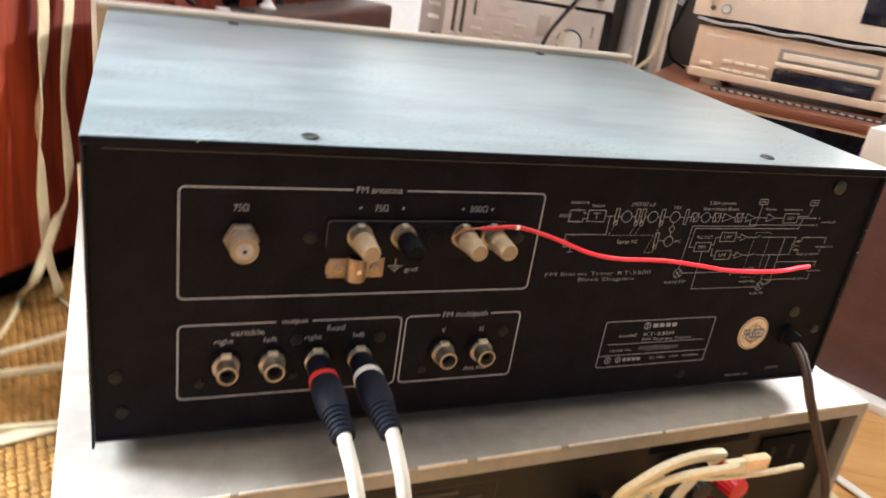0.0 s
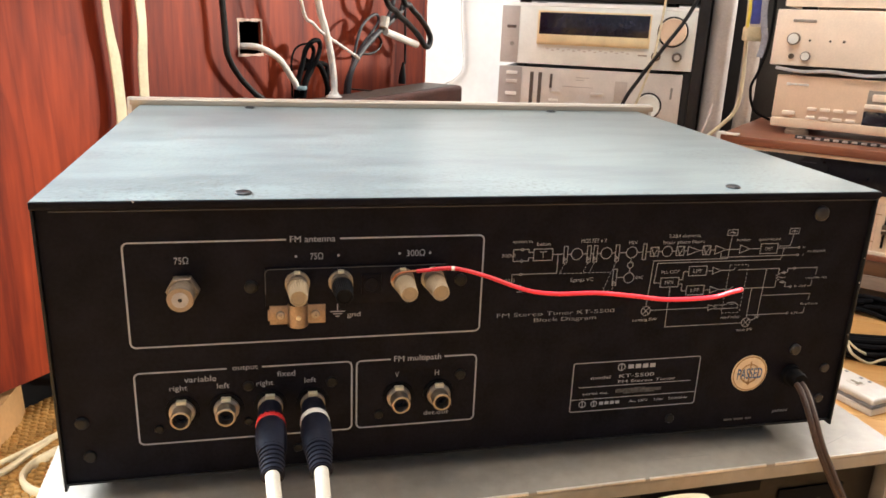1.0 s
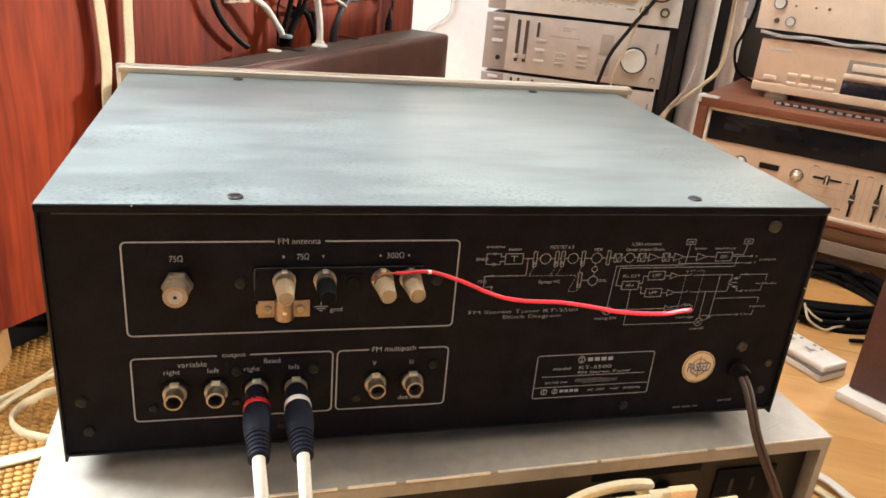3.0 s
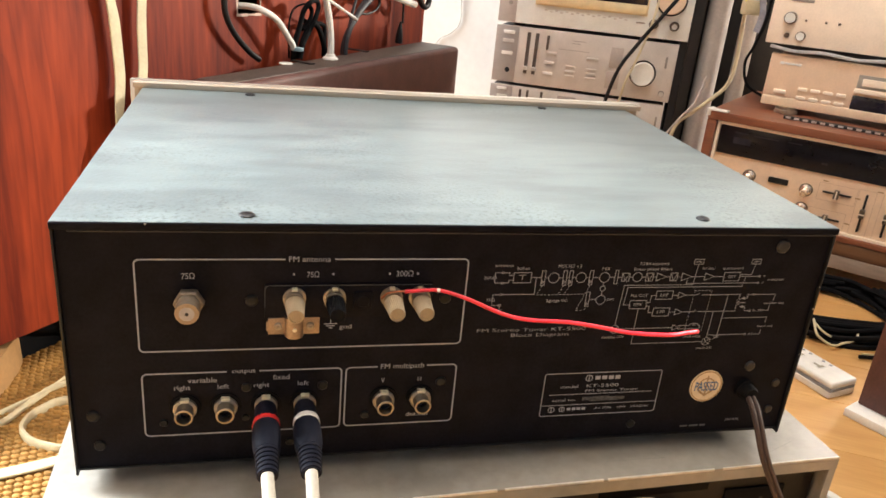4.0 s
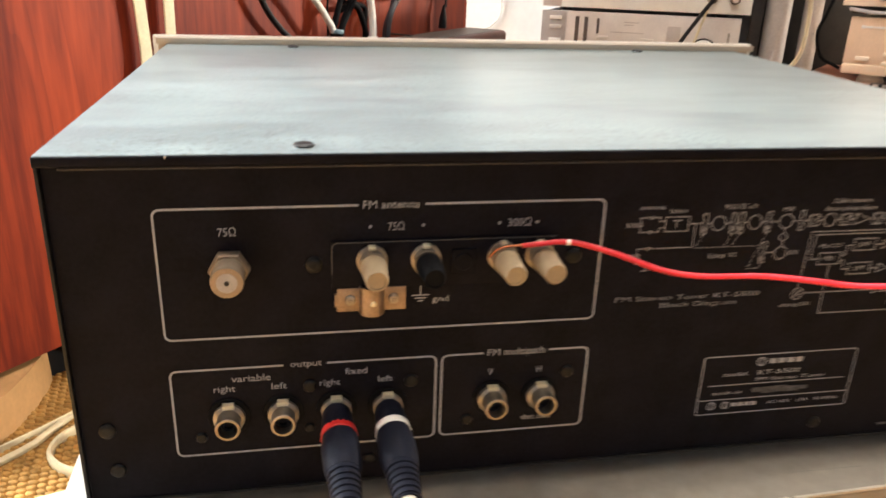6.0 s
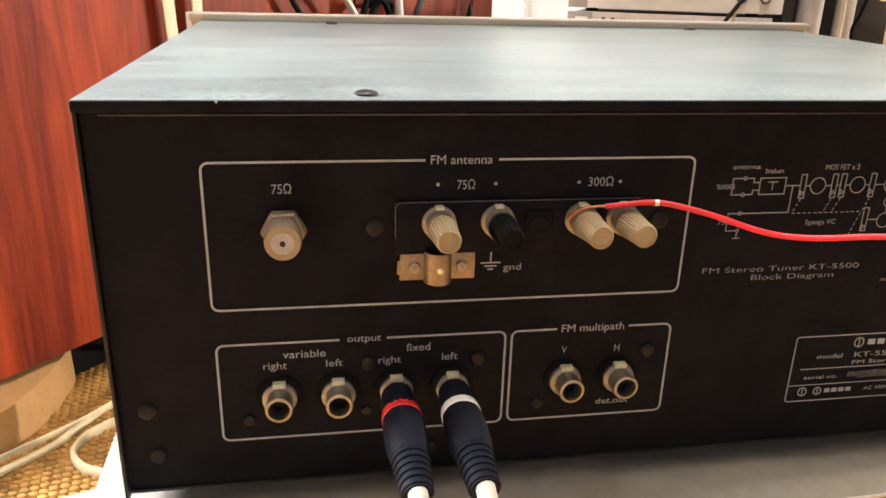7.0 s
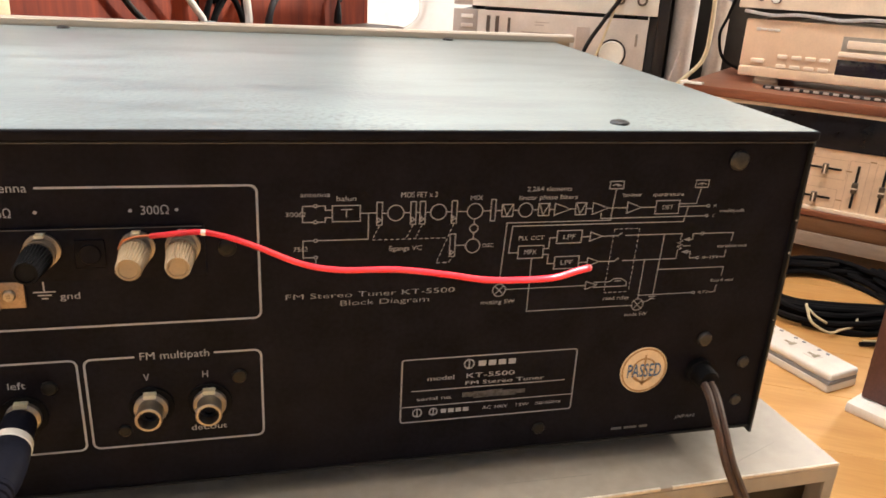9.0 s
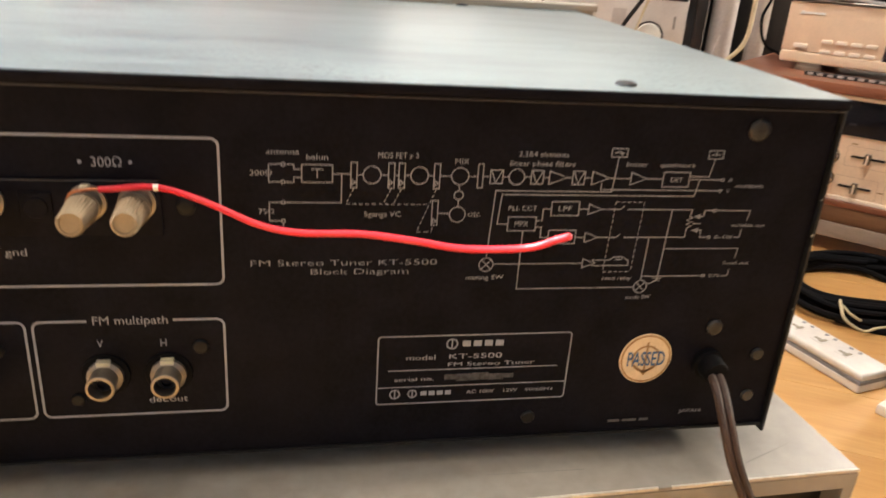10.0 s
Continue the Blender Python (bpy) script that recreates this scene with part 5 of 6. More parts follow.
run("plug_cap", [(-0.313, 0.379), (-0.309, 0.389), (-0.307, 0.397)], 0.05, 0.0155, CABLEWHITE, "cream cap standing behind the white plug", category="cap")
run("black_cable", [(-0.33, 1.32), (-0.34, 0.7), (-0.318, 0.45), (-0.275, 0.406), (-0.238, 0.389), (-0.195, 0.367), (-0.168, 0.347), (-0.153, 0.348), (-0.15, 0.363), (-0.168, 0.381), (-0.2, 0.400), (-0.233, 0.417), (-0.265, 0.45), (-0.28, 0.7), (-0.28, 1.32)], 0.052, 0.0105, BLACK, "thick black cable bent back on itself beside the white plug", group="tangled cables", lift=0.0005)

# leatherette box in front of the cabinet
BOX = pose(0.466, 1.124, FLOOR, 0, 0, 52)
lbox = thing("leatherette_box", BOX, "long brown leatherette-covered box standing before the cabinet", "box")
def widened(bm):
    """The box is narrower towards its near end."""
    for v in bm.verts:
        if v.co.y > 0.04:
            v.co.y += v.co.x / 0.63 * 0.026
    return bm


def box_place(x, y):
    """A place on the box's top, in the box's own metres."""
    return BOX.inverted() @ Vector((x, y, FLOOR + 0.3345))


part("box_body", widened(boxm((-0.675, 0, 0), (0.008, 0.087, 0.3335), 0.009, 5)), LEATHER, lbox)
# top coloured greyer than the rest of the box
part("box_top", widened(boxm((-0.665, 0.009, 0.3325), (-0.002, 0.08, 0.3345), 0.001)), LEATHERTOP, lbox, "top greyer than the brown front")
collar = thing("cable_collar", Matrix.Translation(on_cab(-0.476, FLOOR + 0.3345, 0.06)), "white collar at the foot of the white cable on the box", "collar")
part("collar_ring", lathem((0, 0, 0), (0, 0, 1), [(0.0125, 0), (0.012, 0.002), (0.008, 0.0045), (0.0068, 0.008)], 20), WHITE, collar)
p = box_place(0.127, 0.791)
part("label_spot", lathem(p, (0, 0, 1), [(0.0105, 0), (0.0098, 0.0012)], 20), WHITE, lbox, "round white label")
for (xa, ya), (xb, yb) in (((0.138, 0.822), (0.166, 0.797)), ((0.236, 0.992), (0.268, 0.968))):
    a, b = box_place(xa, ya), box_place(xb, yb)
    part("strap", tube([a + Vector((0, 0, 0.0008)), (a + b) / 2 + Vector((0, 0, 0.001)), b + Vector((0, 0, 0.0008))], 0.012, 0.002), BLACK, lbox, "dark strap across the top")

# ---------------------------------------------------------------- stacked silver equipment on its rack
STK = pose(1.019, 1.26, 0, 0, 0, -28)


def unit_frame(name, m, label, x0, x1, z0, z1, face, deep=0.34):
    t = thing(name, m, label, "hifi unit", "stacked hifi units")
    part("body", boxm((x0 + 0.002, 0.012, z0 + 0.002), (x1 - 0.002, deep, z1 - 0.003), 0.001), DARKMETAL, t)
    part("face", boxm((x0, 0, z0), (x1, 0.012, z1), 0.0015), face, t)
    return t


def knob(t, x, z, r, d, mat, y=0.0):
    k = part("knob", lathem((x, y, z), (0, -1, 0), [(r, 0), (r, d * 0.8), (r * 0.93, d), (r * 0.8, d * 0.97)], 32), mat, t)
    part("knob_ring", lathem((x, y + 0.001, z), (0, -1, 0), [(r * 1.14, 0), (r * 1.12, 0.003)], 32), BLACK, t)
    return k


def key(t, x0, x1, z0, z1, mat, d=0.004, name="button"):
    return part(name, boxm((x0, -d, z0), (x1, 0.001, z1), min(0.0012, (z1 - z0) / 4)), mat, t)


# upper tuner
u1 = unit_frame("silver_tuner", STK, "silver tuner with wide dark display and gold bar", -0.428, 0.016, 0.303, 0.434, SILVERFACE)
# bevel coloured paper white to imitate light caught along the top edge
rim1 = boxm((-0.428, 0.0, 0.4342), (0.016, 0.02, 0.4415), 0.0008)
for v in rim1.verts:
    if v.co.z > 0.438:
        v.co.y += 0.006
part("top_bevel", rim1, PAPER, u1, "bevelled top edge, white to stand in for light on it")
part("dark_section", boxm((-0.427, -0.0008, 0.304), (-0.385, 0.001, 0.433), 0.0003), FLAPGREY, u1, "darker pinkish-grey section of the face")
part("display_frame", boxm((-0.3415, -0.0015, 0.349), (-0.0825, 0.001, 0.4245), 0.0008), GOLDBAR, u1)
part("display", boxm((-0.337, -0.002, 0.372), (-0.086, 0.002, 0.421), 0.001), NIGHT, u1)
part("gold_bar", boxm((-0.339, -0.008, 0.351), (-0.086, 0.002, 0.371), 0.002), GOLDBAR, u1)
knob(u1, -0.034, 0.388, 0.03, 0.018, GOLDFACE)
for x in (-0.065, -0.019):
    knob(u1, x, 0.333, 0.0095, 0.012, KNURL)
    part("knob_face", lathem((x, -0.0118, 0.333), (0, -1, 0), [(0.0062, 0), (0.006, 0.0006)], 20), DULLKEY, u1)
for k in range(16):
    key(u1, -0.318 + k * 0.0124, -0.311 + k * 0.0124, 0.3375 - 0.003 * (k % 2), 0.3405 - 0.003 * (k % 2), FAINTMARK, 0.0008)
key(u1, -0.105, -0.085, 0.332, 0.335, SHADEMARK, 0.0015)
key(u1, -0.414, -0.392, 0.383, 0.39, SLOTDARK, 0.002)
part("screw_hole", lathem((-0.4, -0.0008, 0.347), (0, -1, 0), [(0.005, 0), (0.0045, 0.0006)], 16), SHADEMARK, u1)
# amplifier under it
u2 = unit_frame("silver_amplifier", STK, "silver amplifier with slide controls and round volume knob", -0.428, 0.0, 0.162, 0.295, GREYFACE)
knob(u2, -0.07, 0.221, 0.027, 0.018, SILVERFACE)
part("dark_section", boxm((-0.427, -0.0008, 0.163), (-0.372, 0.001, 0.294), 0.0003), DIMFACE, u2, "darker pinkish-grey section of the face")
for x in (-0.35, -0.33):
    part("slide_slot", boxm((x - 0.001, -0.001, 0.187), (x + 0.0075, 0.002, 0.284)), SLOTDARK, u2)
    key(u2, x - 0.002, x + 0.008, 0.196, 0.205, DULLKEY, 0.01, "slider")
for z, m in ((0.276, WHITE), (0.256, DULLKEY), (0.227, WHITE)):
    key(u2, -0.409, -0.382, z, z + 0.008, m)
part("socket_hole", lathem((-0.391, -0.0008, 0.191), (0, -1, 0), [(0.006, 0), (0.0055, 0.0008)], 16), HOLE, u2)
key(u2, -0.303, -0.297, 0.249, 0.282, SLOTDARK, 0.003)
for x, z in ((-0.3, 0.238), (-0.303, 0.2165), (-0.303, 0.191), (-0.251, 0.214), (-0.251, 0.2025), (-0.251, 0.191), (-0.201, 0.213), (-0.201, 0.2025), (-0.201, 0.192)):
    key(u2, x, x + 0.0235, z, z + 0.0045 + 0.002 * (x < -0.29), WHITE if x < -0.29 and z < 0.23 else DULLKEY, 0.0035)
key(u2, -0.204, -0.175, 0.237, 0.243, DULLKEY, 0.004)
for x0, x1, z in ((-0.242, -0.211, 0.276), (-0.272, -0.199, 0.254), (-0.242, -0.222, 0.27)):
    part("small_print_bar", bar(x0, x1, z, 0.0016, y=-0.0003), DIMFACE, u2)
key(u2, -0.15, -0.121, 0.226, 0.273, FLAPGREY, 0.002, "cover_flap")
key(u2, -0.153, -0.122, 0.177, 0.217, FLAPGREY, 0.002, "cover_flap")
key(u2, -0.024, -0.019, 0.239, 0.265, SHADEMARK, 0.003)
knob(u2, -0.02, 0.18, 0.006, 0.008, DULLKEY)
# lowest one
u3 = unit_frame("silver_deck", STK, "silver deck at the bottom of the stack", -0.428, -0.008, 0.03, 0.154, GREYFACE)
part("dark_section", boxm((-0.427, -0.0008, 0.031), (-0.372, 0.001, 0.153), 0.0003), DIMFACE, u3, "darker pinkish-grey section of the face")
for x in (-0.355, -0.337, -0.302):
    part("slide_slot", boxm((x, -0.001, 0.1 if x < -0.31 else 0.125), (x + 0.006, 0.002, 0.148)), SLOTDARK, u3)
part("window", boxm((-0.26, -0.001, 0.1), (-0.215, 0.002, 0.145), 0.001), DIMFACE, u3)
knob(u3, -0.07, 0.09, 0.024, 0.016, SILVERFACE)
key(u3, -0.411, -0.386, 0.142, 0.149, WHITE)
key(u3, -0.409, -0.384, 0.124, 0.13, DULLKEY)
key(u3, -0.023, -0.018, 0.1, 0.126, SHADEMARK, 0.003)
top_unit = unit_frame("dark_deck", STK, "dark-faced deck on top of the silver stack", -0.42, 0.01, 0.4495, 0.56, DARKMETAL)
for u, zs in ((u1, (0.295, 0.303)), (u2, (0.154, 0.162)), (u3, (0.018, 0.03)), (top_unit, (0.4415, 0.4495))):
    for x in (-0.38, -0.04):
        for y in (0.04, 0.3):
            part("foot", lathem((x, y, zs[0]), (0, 0, 1), [(0.014, 0), (0.014, zs[1] - zs[0])], 14), BLACK, u)
rack = thing("equipment_rack", STK @ pose(0, 0, FLOOR), "black rack with grey side posts around the stacked units", "rack")
part("shelf", boxm((-0.45, -0.01, 0.06), (0.035, 0.36, 0.078)), DARKMETAL, rack)
part("side_panel", boxm((0.018, 0.006, 0.0), (0.04, 0.36, 1.3), 0.001), DARKMETAL, rack)
# dark sheet added for the clutter and shade behind the posts
part("clutter_shade", boxm((0.045, 0.2, 0.0), (0.34, 0.23, 0.9), 0.001), DARKMETAL, rack)
# dark filler added so the lit wall doesn't show beside the units
part("inner_panel", boxm((0.001, 0.02, 0.08), (0.0175, 0.34, 0.36)), DARKMETAL, rack)
part("post", lathem((0.075, 0.07, 0), (0, 0, 1), [(0.026, 0), (0.026, 1.3)], 20), GREYPOLE, rack, "grey enamelled post")
part("post", lathem((0.152, 0.13, 0), (0, 0, 1), [(0.02, 0), (0.02, 1.3)], 20), GREYPOLE, rack, "grey enamelled post")


def on_stack(u, z, off):
    return tuple(STK @ Vector((u, -off, z)))


cable("black_cable", [on_stack(0.05, 0.56, 0.03), on_stack(-0.004, 0.43, 0.05), on_stack(-0.047, 0.36, 0.06), on_stack(-0.092, 0.29, 0.06), on_stack(-0.128, 0.22, 0.06), on_stack(-0.15, 0.1, 0.05), on_stack(-0.16, FLOOR + 0.005, 0.06)], 0.0085, BLACK, "black cable hanging before the silver stack")
cable("cream_cable", [on_stack(-0.05, 0.6, 0.04), on_stack(-0.06, 0.42, 0.04), on_stack(-0.07, 0.33, 0.05), on_stack(-0.09, 0.25, 0.05), on_stack(-0.11, 0.17, 0.05), on_stack(-0.12, FLOOR + 0.005, 0.05)], 0.0055, FLAT, "thin cream cable hanging before the silver stack")
cable("cream_cable", [on_stack(0.11, 0.6, 0.03), on_stack(0.118, 0.42, 0.03), on_stack(0.125, 0.3, 0.03), on_stack(0.12, 0.23, 0.03), on_stack(0.09, 0.19, 0.04), on_stack(0.05, 0.15, 0.05), on_stack(0.02, 0.11, 0.06), on_stack(0.0, FLOOR + 0.005, 0.06)], 0.009, FLAT, "cream cable curving down beside the grey posts")
cable("grey_cable", [on_stack(0.07, 0.24, 0.05), on_stack(0.055, 0.18, 0.06), on_stack(0.03, 0.14, 0.06), on_stack(0.0, 0.09, 0.06)], 0.006, GREYPOLE, "grey cable beside the stack")
tag = thing("cable_tag", Matrix.Translation(on_stack(0.13, 0.442, 0.045)), "blue and yellow tag clipped round the cables at the post", "tag")
part("tag_plate", boxm((-0.011, -0.003, -0.03), (0.012, 0.003, 0.03), 0.001), BLUETAG, tag)
part("clip", tube([(-0.02, 0, 0.05), (-0.018, -0.004, 0), (-0.016, -0.004, -0.04), (0.005, -0.004, -0.055)], 0.007), YELLOW, tag, "yellow wire clip")
part("band", boxm((-0.02, -0.009, -0.065), (0.03, 0.01, -0.035), 0.004), FLAT, tag)
strap = thing("hanging_strap", pose(1.112, 1.126, 0.0), "blue-grey cloth strap hanging beside the grey posts", "strap")
part("strap_band", tube([(-0.002, 0.006, 0.62), (0.0, 0.006, 0.46), (0.004, 0.003, 0.41), (0.008, 0.0, 0.385), (0.006, 0.0, 0.362), (0.002, 0.0, 0.345)], 0.013, 0.004, up=(0.6, 0.75, 0)), STRAPGREY, strap)
cable("black_cable", [(1.125, 1.13, 0.62), (1.13, 1.12, 0.4), (1.116, 1.122, 0.32), (1.106, 1.127, 0.28), (1.118, 1.12, 0.235), (1.15, 1.10, 0.215)], 0.006, SOOT, "thick dark cable hanging behind the players")
cable("wall_cable", [(0.6, 1.776, 0.9), (0.617, 1.776, 0.428), (0.624, 1.776, 0.34), (0.628, 1.776, 0.268), (0.605, 1.776, 0.235), (0.566, 1.776, 0.207), (0.54, 1.776, 0.12), (0.54, 1.776, FLOOR + 0.004)], 0.0026, SHADEMARK, "thin pale cable down the white wall")

# ---------------------------------------------------------------- gold players on the wooden receiver
REC = pose(0.95, 0.93, 0, 0, 0, -46)
rec = thing("wooden_receiver", REC @ pose(0.25, 0, 0.018), "walnut-cased receiver with dark dial glass and gold front", "receiver")
RS = (0.25, 0, 0.018)


def rp(name, bm, mat, parent=rec, label="", smooth=True):
    return part(name, bm, mat, parent, label, smooth, shift=RS)


RL, RR = -0.024, 0.47
rp("case_top", boxm((RL, -0.012, 0.194), (RR, 0.38, 0.21), 0.002), CASEWOOD, label="walnut veneer case")
rp("case_bottom", boxm((RL, -0.01, 0.018), (RR, 0.38, 0.028), 0.002), CASEWOOD)
for x in (RL, RR - 0.018):
    rp("case_side", boxm((x, -0.01, 0.028), (x + 0.018, 0.38, 0.194), 0.002), CASEWOOD)
rp("face", boxm((RL + 0.018, 0.002, 0.028), (RR - 0.018, 0.012, 0.194)), GOLDFACE, label="pinkish gold front plate")
rp("chassis", boxm((RL + 0.02, 0.013, 0.03), (RR - 0.02, 0.36, 0.192)), BLACK)
rp("dial_glass", boxm((0.002, -0.001, 0.132), (RR - 0.022, 0.002, 0.187), 0.001), GLASS, label="dark smoked dial glass")
for x0, x1, z, h in ((0.03, 0.055, 0.176, 0.003), (0.065, 0.11, 0.175, 0.002), (0.125, 0.15, 0.176, 0.002), (0.03, 0.062, 0.161, 0.012), (0.19, 0.2, 0.15, 0.004)):
    rp("dial_mark", bar(x0, x1, z, h, y=-0.0012), DIALINK)
for lo, hi in (((-0.004, -0.004, 0.187), (RR - 0.018, 0.003, 0.1925)), ((-0.005, -0.004, 0.03), (0.001, 0.003, 0.1925)), ((-0.004, -0.004, 0.028), (RR - 0.018, 0.003, 0.034))):
    rp("gold_trim", boxm(lo, hi, 0.001), GOLDLIGHT)


def rec_knob(x, z, r, d, mat):
    k = rp("knob", lathem((x, 0.002, z), (0, -1, 0), [(r * 1.3, 0), (r * 1.25, 0.002), (r * 0.72, 0.0035), (r * 0.7, d * 0.45), (r * 0.98, d * 0.55), (r * 0.98, d * 0.75), (r * 0.7, d * 0.8), (r * 0.68, d * 1.25), (r * 0.6, d * 1.3)], 24), mat)
    rp("knob_ring", lathem((x, 0.0022, z), (0, -1, 0), [(r * 1.5, 0), (r * 1.45, 0.0012)], 24), KNURL, k)
    return k


for x, z in ((0.073, 0.099), (0.176, 0.096), (0.35, 0.1), (0.38, 0.1), (0.176, 0.06), (0.073, 0.06)):
    rec_knob(x, z, 0.0082, 0.031, CHROME)
rec_knob(0.418, 0.08, 0.026, 0.02, GOLDLIGHT)
rp("slot", boxm((0.108, -0.002, 0.096), (0.144, 0.002, 0.107), 0.002), BLACK)
rp("slot", boxm((0.335, -0.002, 0.055), (0.38, 0.002, 0.066), 0.002), BLACK)
for x, z, tall in ((0.228, 0.1005, False), (0.22, 0.0515, False), (0.276, 0.076, True), (0.315, 0.076, True)):
    s = rp("slide_slot", boxm((x - 0.002, -0.0005, z - 0.035) if tall else (x - 0.024, -0.0005, z - 0.0016), (x + 0.002, 0.0022, z + 0.035) if tall else (x + 0.024, 0.0022, z + 0.0016)), BLACK)
    rp("slider", boxm((x - 0.0045, -0.011, z - 0.008), (x + 0.0045, 0.0, z + 0.008), 0.0015), KNURL, s)
    rp("slider_line", boxm((x - 0.0012, -0.0118, z - 0.0075), (x + 0.0012, -0.0108, z + 0.0075)) if not tall else boxm((x - 0.0045, -0.0118, z - 0.001), (x + 0.0045, -0.0108, z + 0.001)), GOLDLIGHT, s)
    fr3 = bmesh.new()
    ribbon(fr3, rounded(x - 0.032, z - 0.016, x + 0.032, z + 0.016, 0.002) if not tall else rounded(x - 0.014, z - 0.042, x + 0.014, z + 0.042, 0.002), 0.0007, y=0.0018, closed=True)
    rp("printed_outline", fr3, GOLDINK, s, smooth=False)
for x, z in ((0.258, 0.1), (0.253, 0.0505), (0.2, 0.12), (0.29, 0.12)):
    rp("small_print_bar", bar(x, x + 0.009, z, 0.002, y=0.0018), BROWNINK)
rp("corner_bracket", box(boxm((RL - 0.003, -0.014, 0.2), (RL + 0.004, 0.02, 0.213), 0.001), (RL - 0.003, -0.014, 0.21), (RL + 0.035, 0.004, 0.2135), 0.001), WHITE, label="white edge on the case corner")
board = thing("shelf_board", REC @ pose(0.25, 0.15, FLOOR), "grey-brown board raised off the floor under the receiver", "shelf")
part("board", boxm((-0.29, -0.16, 0.026), (0.27, 0.25, 0.051), 0.002), BOARDEDGE, board)
part("board_top", boxm((-0.285, -0.158, 0.051), (0.265, 0.245, 0.0775), 0.001), SHELFWOOD, board)
for x in (-0.25, 0.23):
    for y in (-0.1, 0.2):
        part("leg", boxm((x - 0.02, y - 0.02, 0), (x + 0.02, y + 0.02, 0.026)), DARKMETAL, board)

DK = pose(1.06, 0.98, 0, 0, 0, -45)


def gold_player(m, z0, z1, x0, x1, face, label, base):
    t = thing("disc_player", m @ pose(0.24, 0.1, base), label, "disc player", "gold players")
    return t, (0.24, 0.1, base)


cd, cs = gold_player(DK, 0.217, 0.32, 0, 0.48, GOLDFACE, "champagne gold disc player with dark display on the receiver", 0.21)
part("body", boxm((0.008, 0.016, 0.222), (0.432, 0.26, 0.318), 0.002), GOLDFACE, cd, shift=cs)
face = part("face", boxm((0, 0, 0.24), (0.44, 0.016, 0.32), 0.002), GOLDFACE, cd, shift=cs)
part("lower_face", boxm((0, -0.004, 0.2215), (0.44, 0.016, 0.2395), 0.004, 3), GOLDMID, cd, shift=cs)
part("display", boxm((0.158, -0.003, 0.226), (0.34, 0.0, 0.264), 0.001), NIGHT, cd, shift=cs)
part("tray", boxm((0.168, -0.006, 0.283), (0.335, 0.0, 0.296), 0.002), GOLDLIGHT, cd, shift=cs)
part("tray_recess", boxm((0.16, -0.0008, 0.278), (0.343, 0.0, 0.302), 0.0003), SHADEMARK, cd, shift=cs)
part("tray_lip", boxm((0.158, -0.01, 0.269), (0.345, 0.0, 0.277), 0.0015), GOLDLIGHT, cd, shift=cs)
part("button", boxm((0.019, -0.006, 0.2455), (0.042, 0.0, 0.2535), 0.0025, 3), GOLDLIGHT, cd, shift=cs)
for r in range(2):
    for c in range(4):
        part("button", boxm((0.062 + c * 0.0228, -0.005, 0.2565 - r * 0.0165), (0.079 + c * 0.0228, 0.0, 0.263 - r * 0.0165), 0.002, 3), GOLDLIGHT, cd, shift=cs)
for k in range(4):
    part("button", boxm((0.352 + k * 0.02, -0.004, 0.245), (0.366 + k * 0.02, 0.0, 0.254), 0.0012), GOLDLIGHT, cd, shift=cs)
for x0, x1, h in ((0.019, 0.0265, 0.0028), (0.0272, 0.0372, 0.002), (0.038, 0.0475, 0.0018), (0.0482, 0.058, 0.0022)):
    part("wordmark_block", boxm((x0, -0.0015, 0.3035 - h), (x1, 0.001, 0.3035 + h), 0.0004), PAPER, cd, shift=cs)
for x, y in ((0.05, 0.004), (0.39, 0.004), (0.05, 0.22), (0.39, 0.22)):
    part("foot", lathem((x, y, 0.2225), (0, 0, -1), [(0.02, 0), (0.02, 0.005), (0.022, 0.006), (0.022, 0.0123)], 24), WARMNICKEL, cd, shift=cs)
# ribbed strip lying before the player, on the receiver
vent = thing("cable_strip", REC @ pose(0.3, 0.05, 0.21), "dark strip with pale ribs lying on the receiver before the player", "strip")
part("strip_body", boxm((-0.2, -0.006, 0), (0.2, 0.006, 0.006), 0.001), DARKMETAL, vent)
for k in range(26):
    part("rib", boxm((-0.196 + k * 0.0152, -0.0068, 0.0012), (-0.187 + k * 0.0152, 0.0, 0.0052), 0.0006), GREYPOLE, vent)

up, us = gold_player(DK, 0.338, 0.44, -0.02, 0.44, GOLDLIGHT, "pale champagne unit with small knobs on the disc player", 0.333)
part("body", boxm((-0.01, 0.014, 0.34), (0.43, 0.26, 0.438), 0.002), GOLDLIGHT, up, shift=us)
part("face", boxm((-0.018, 0, 0.338), (0.44, 0.014, 0.44), 0.002), GOLDLIGHT, up, shift=us)
# dark filler added so the gap between the units reads as shade
part("gap_filler", boxm((-0.005, 0.022, 0.3245), (0.425, 0.25, 0.3395)), DARKMETAL, up, "dark filler added to keep the gap shaded", shift=us)
part("display", boxm((0.278, -0.002, 0.37), (0.4, 0.0, 0.42), 0.001), NIGHT, up, shift=us)
for x, z, r in ((0.018, 0.387, 0.0115), (0.018, 0.355, 0.005), (0.043, 0.356, 0.009), (0.046, 0.385, 0.002), (0.081, 0.385, 0.0022), (0.104, 0.385, 0.0025)):
    part("knob", lathem((x, 0, z), (0, -1, 0), [(r, 0), (r * 0.97, r * 0.7), (r * 0.86, r * 0.85)], 24), KNURL, up, shift=us)
    part("knob_face", lathem((x, -r * 0.85, z), (0, -1, 0), [(r * 0.84, 0), (r * 0.8, r * 0.08), (r * 0.5, r * 0.08), (r * 0.46, r * 0.02)], 20), SILVERFACE if r > 0.006 else KNURL, up, shift=us)
part("wordmark_block", boxm((0.012, -0.0012, 0.4175), (0.052, 0.001, 0.4225), 0.0004), SHADEMARK, up, shift=us)
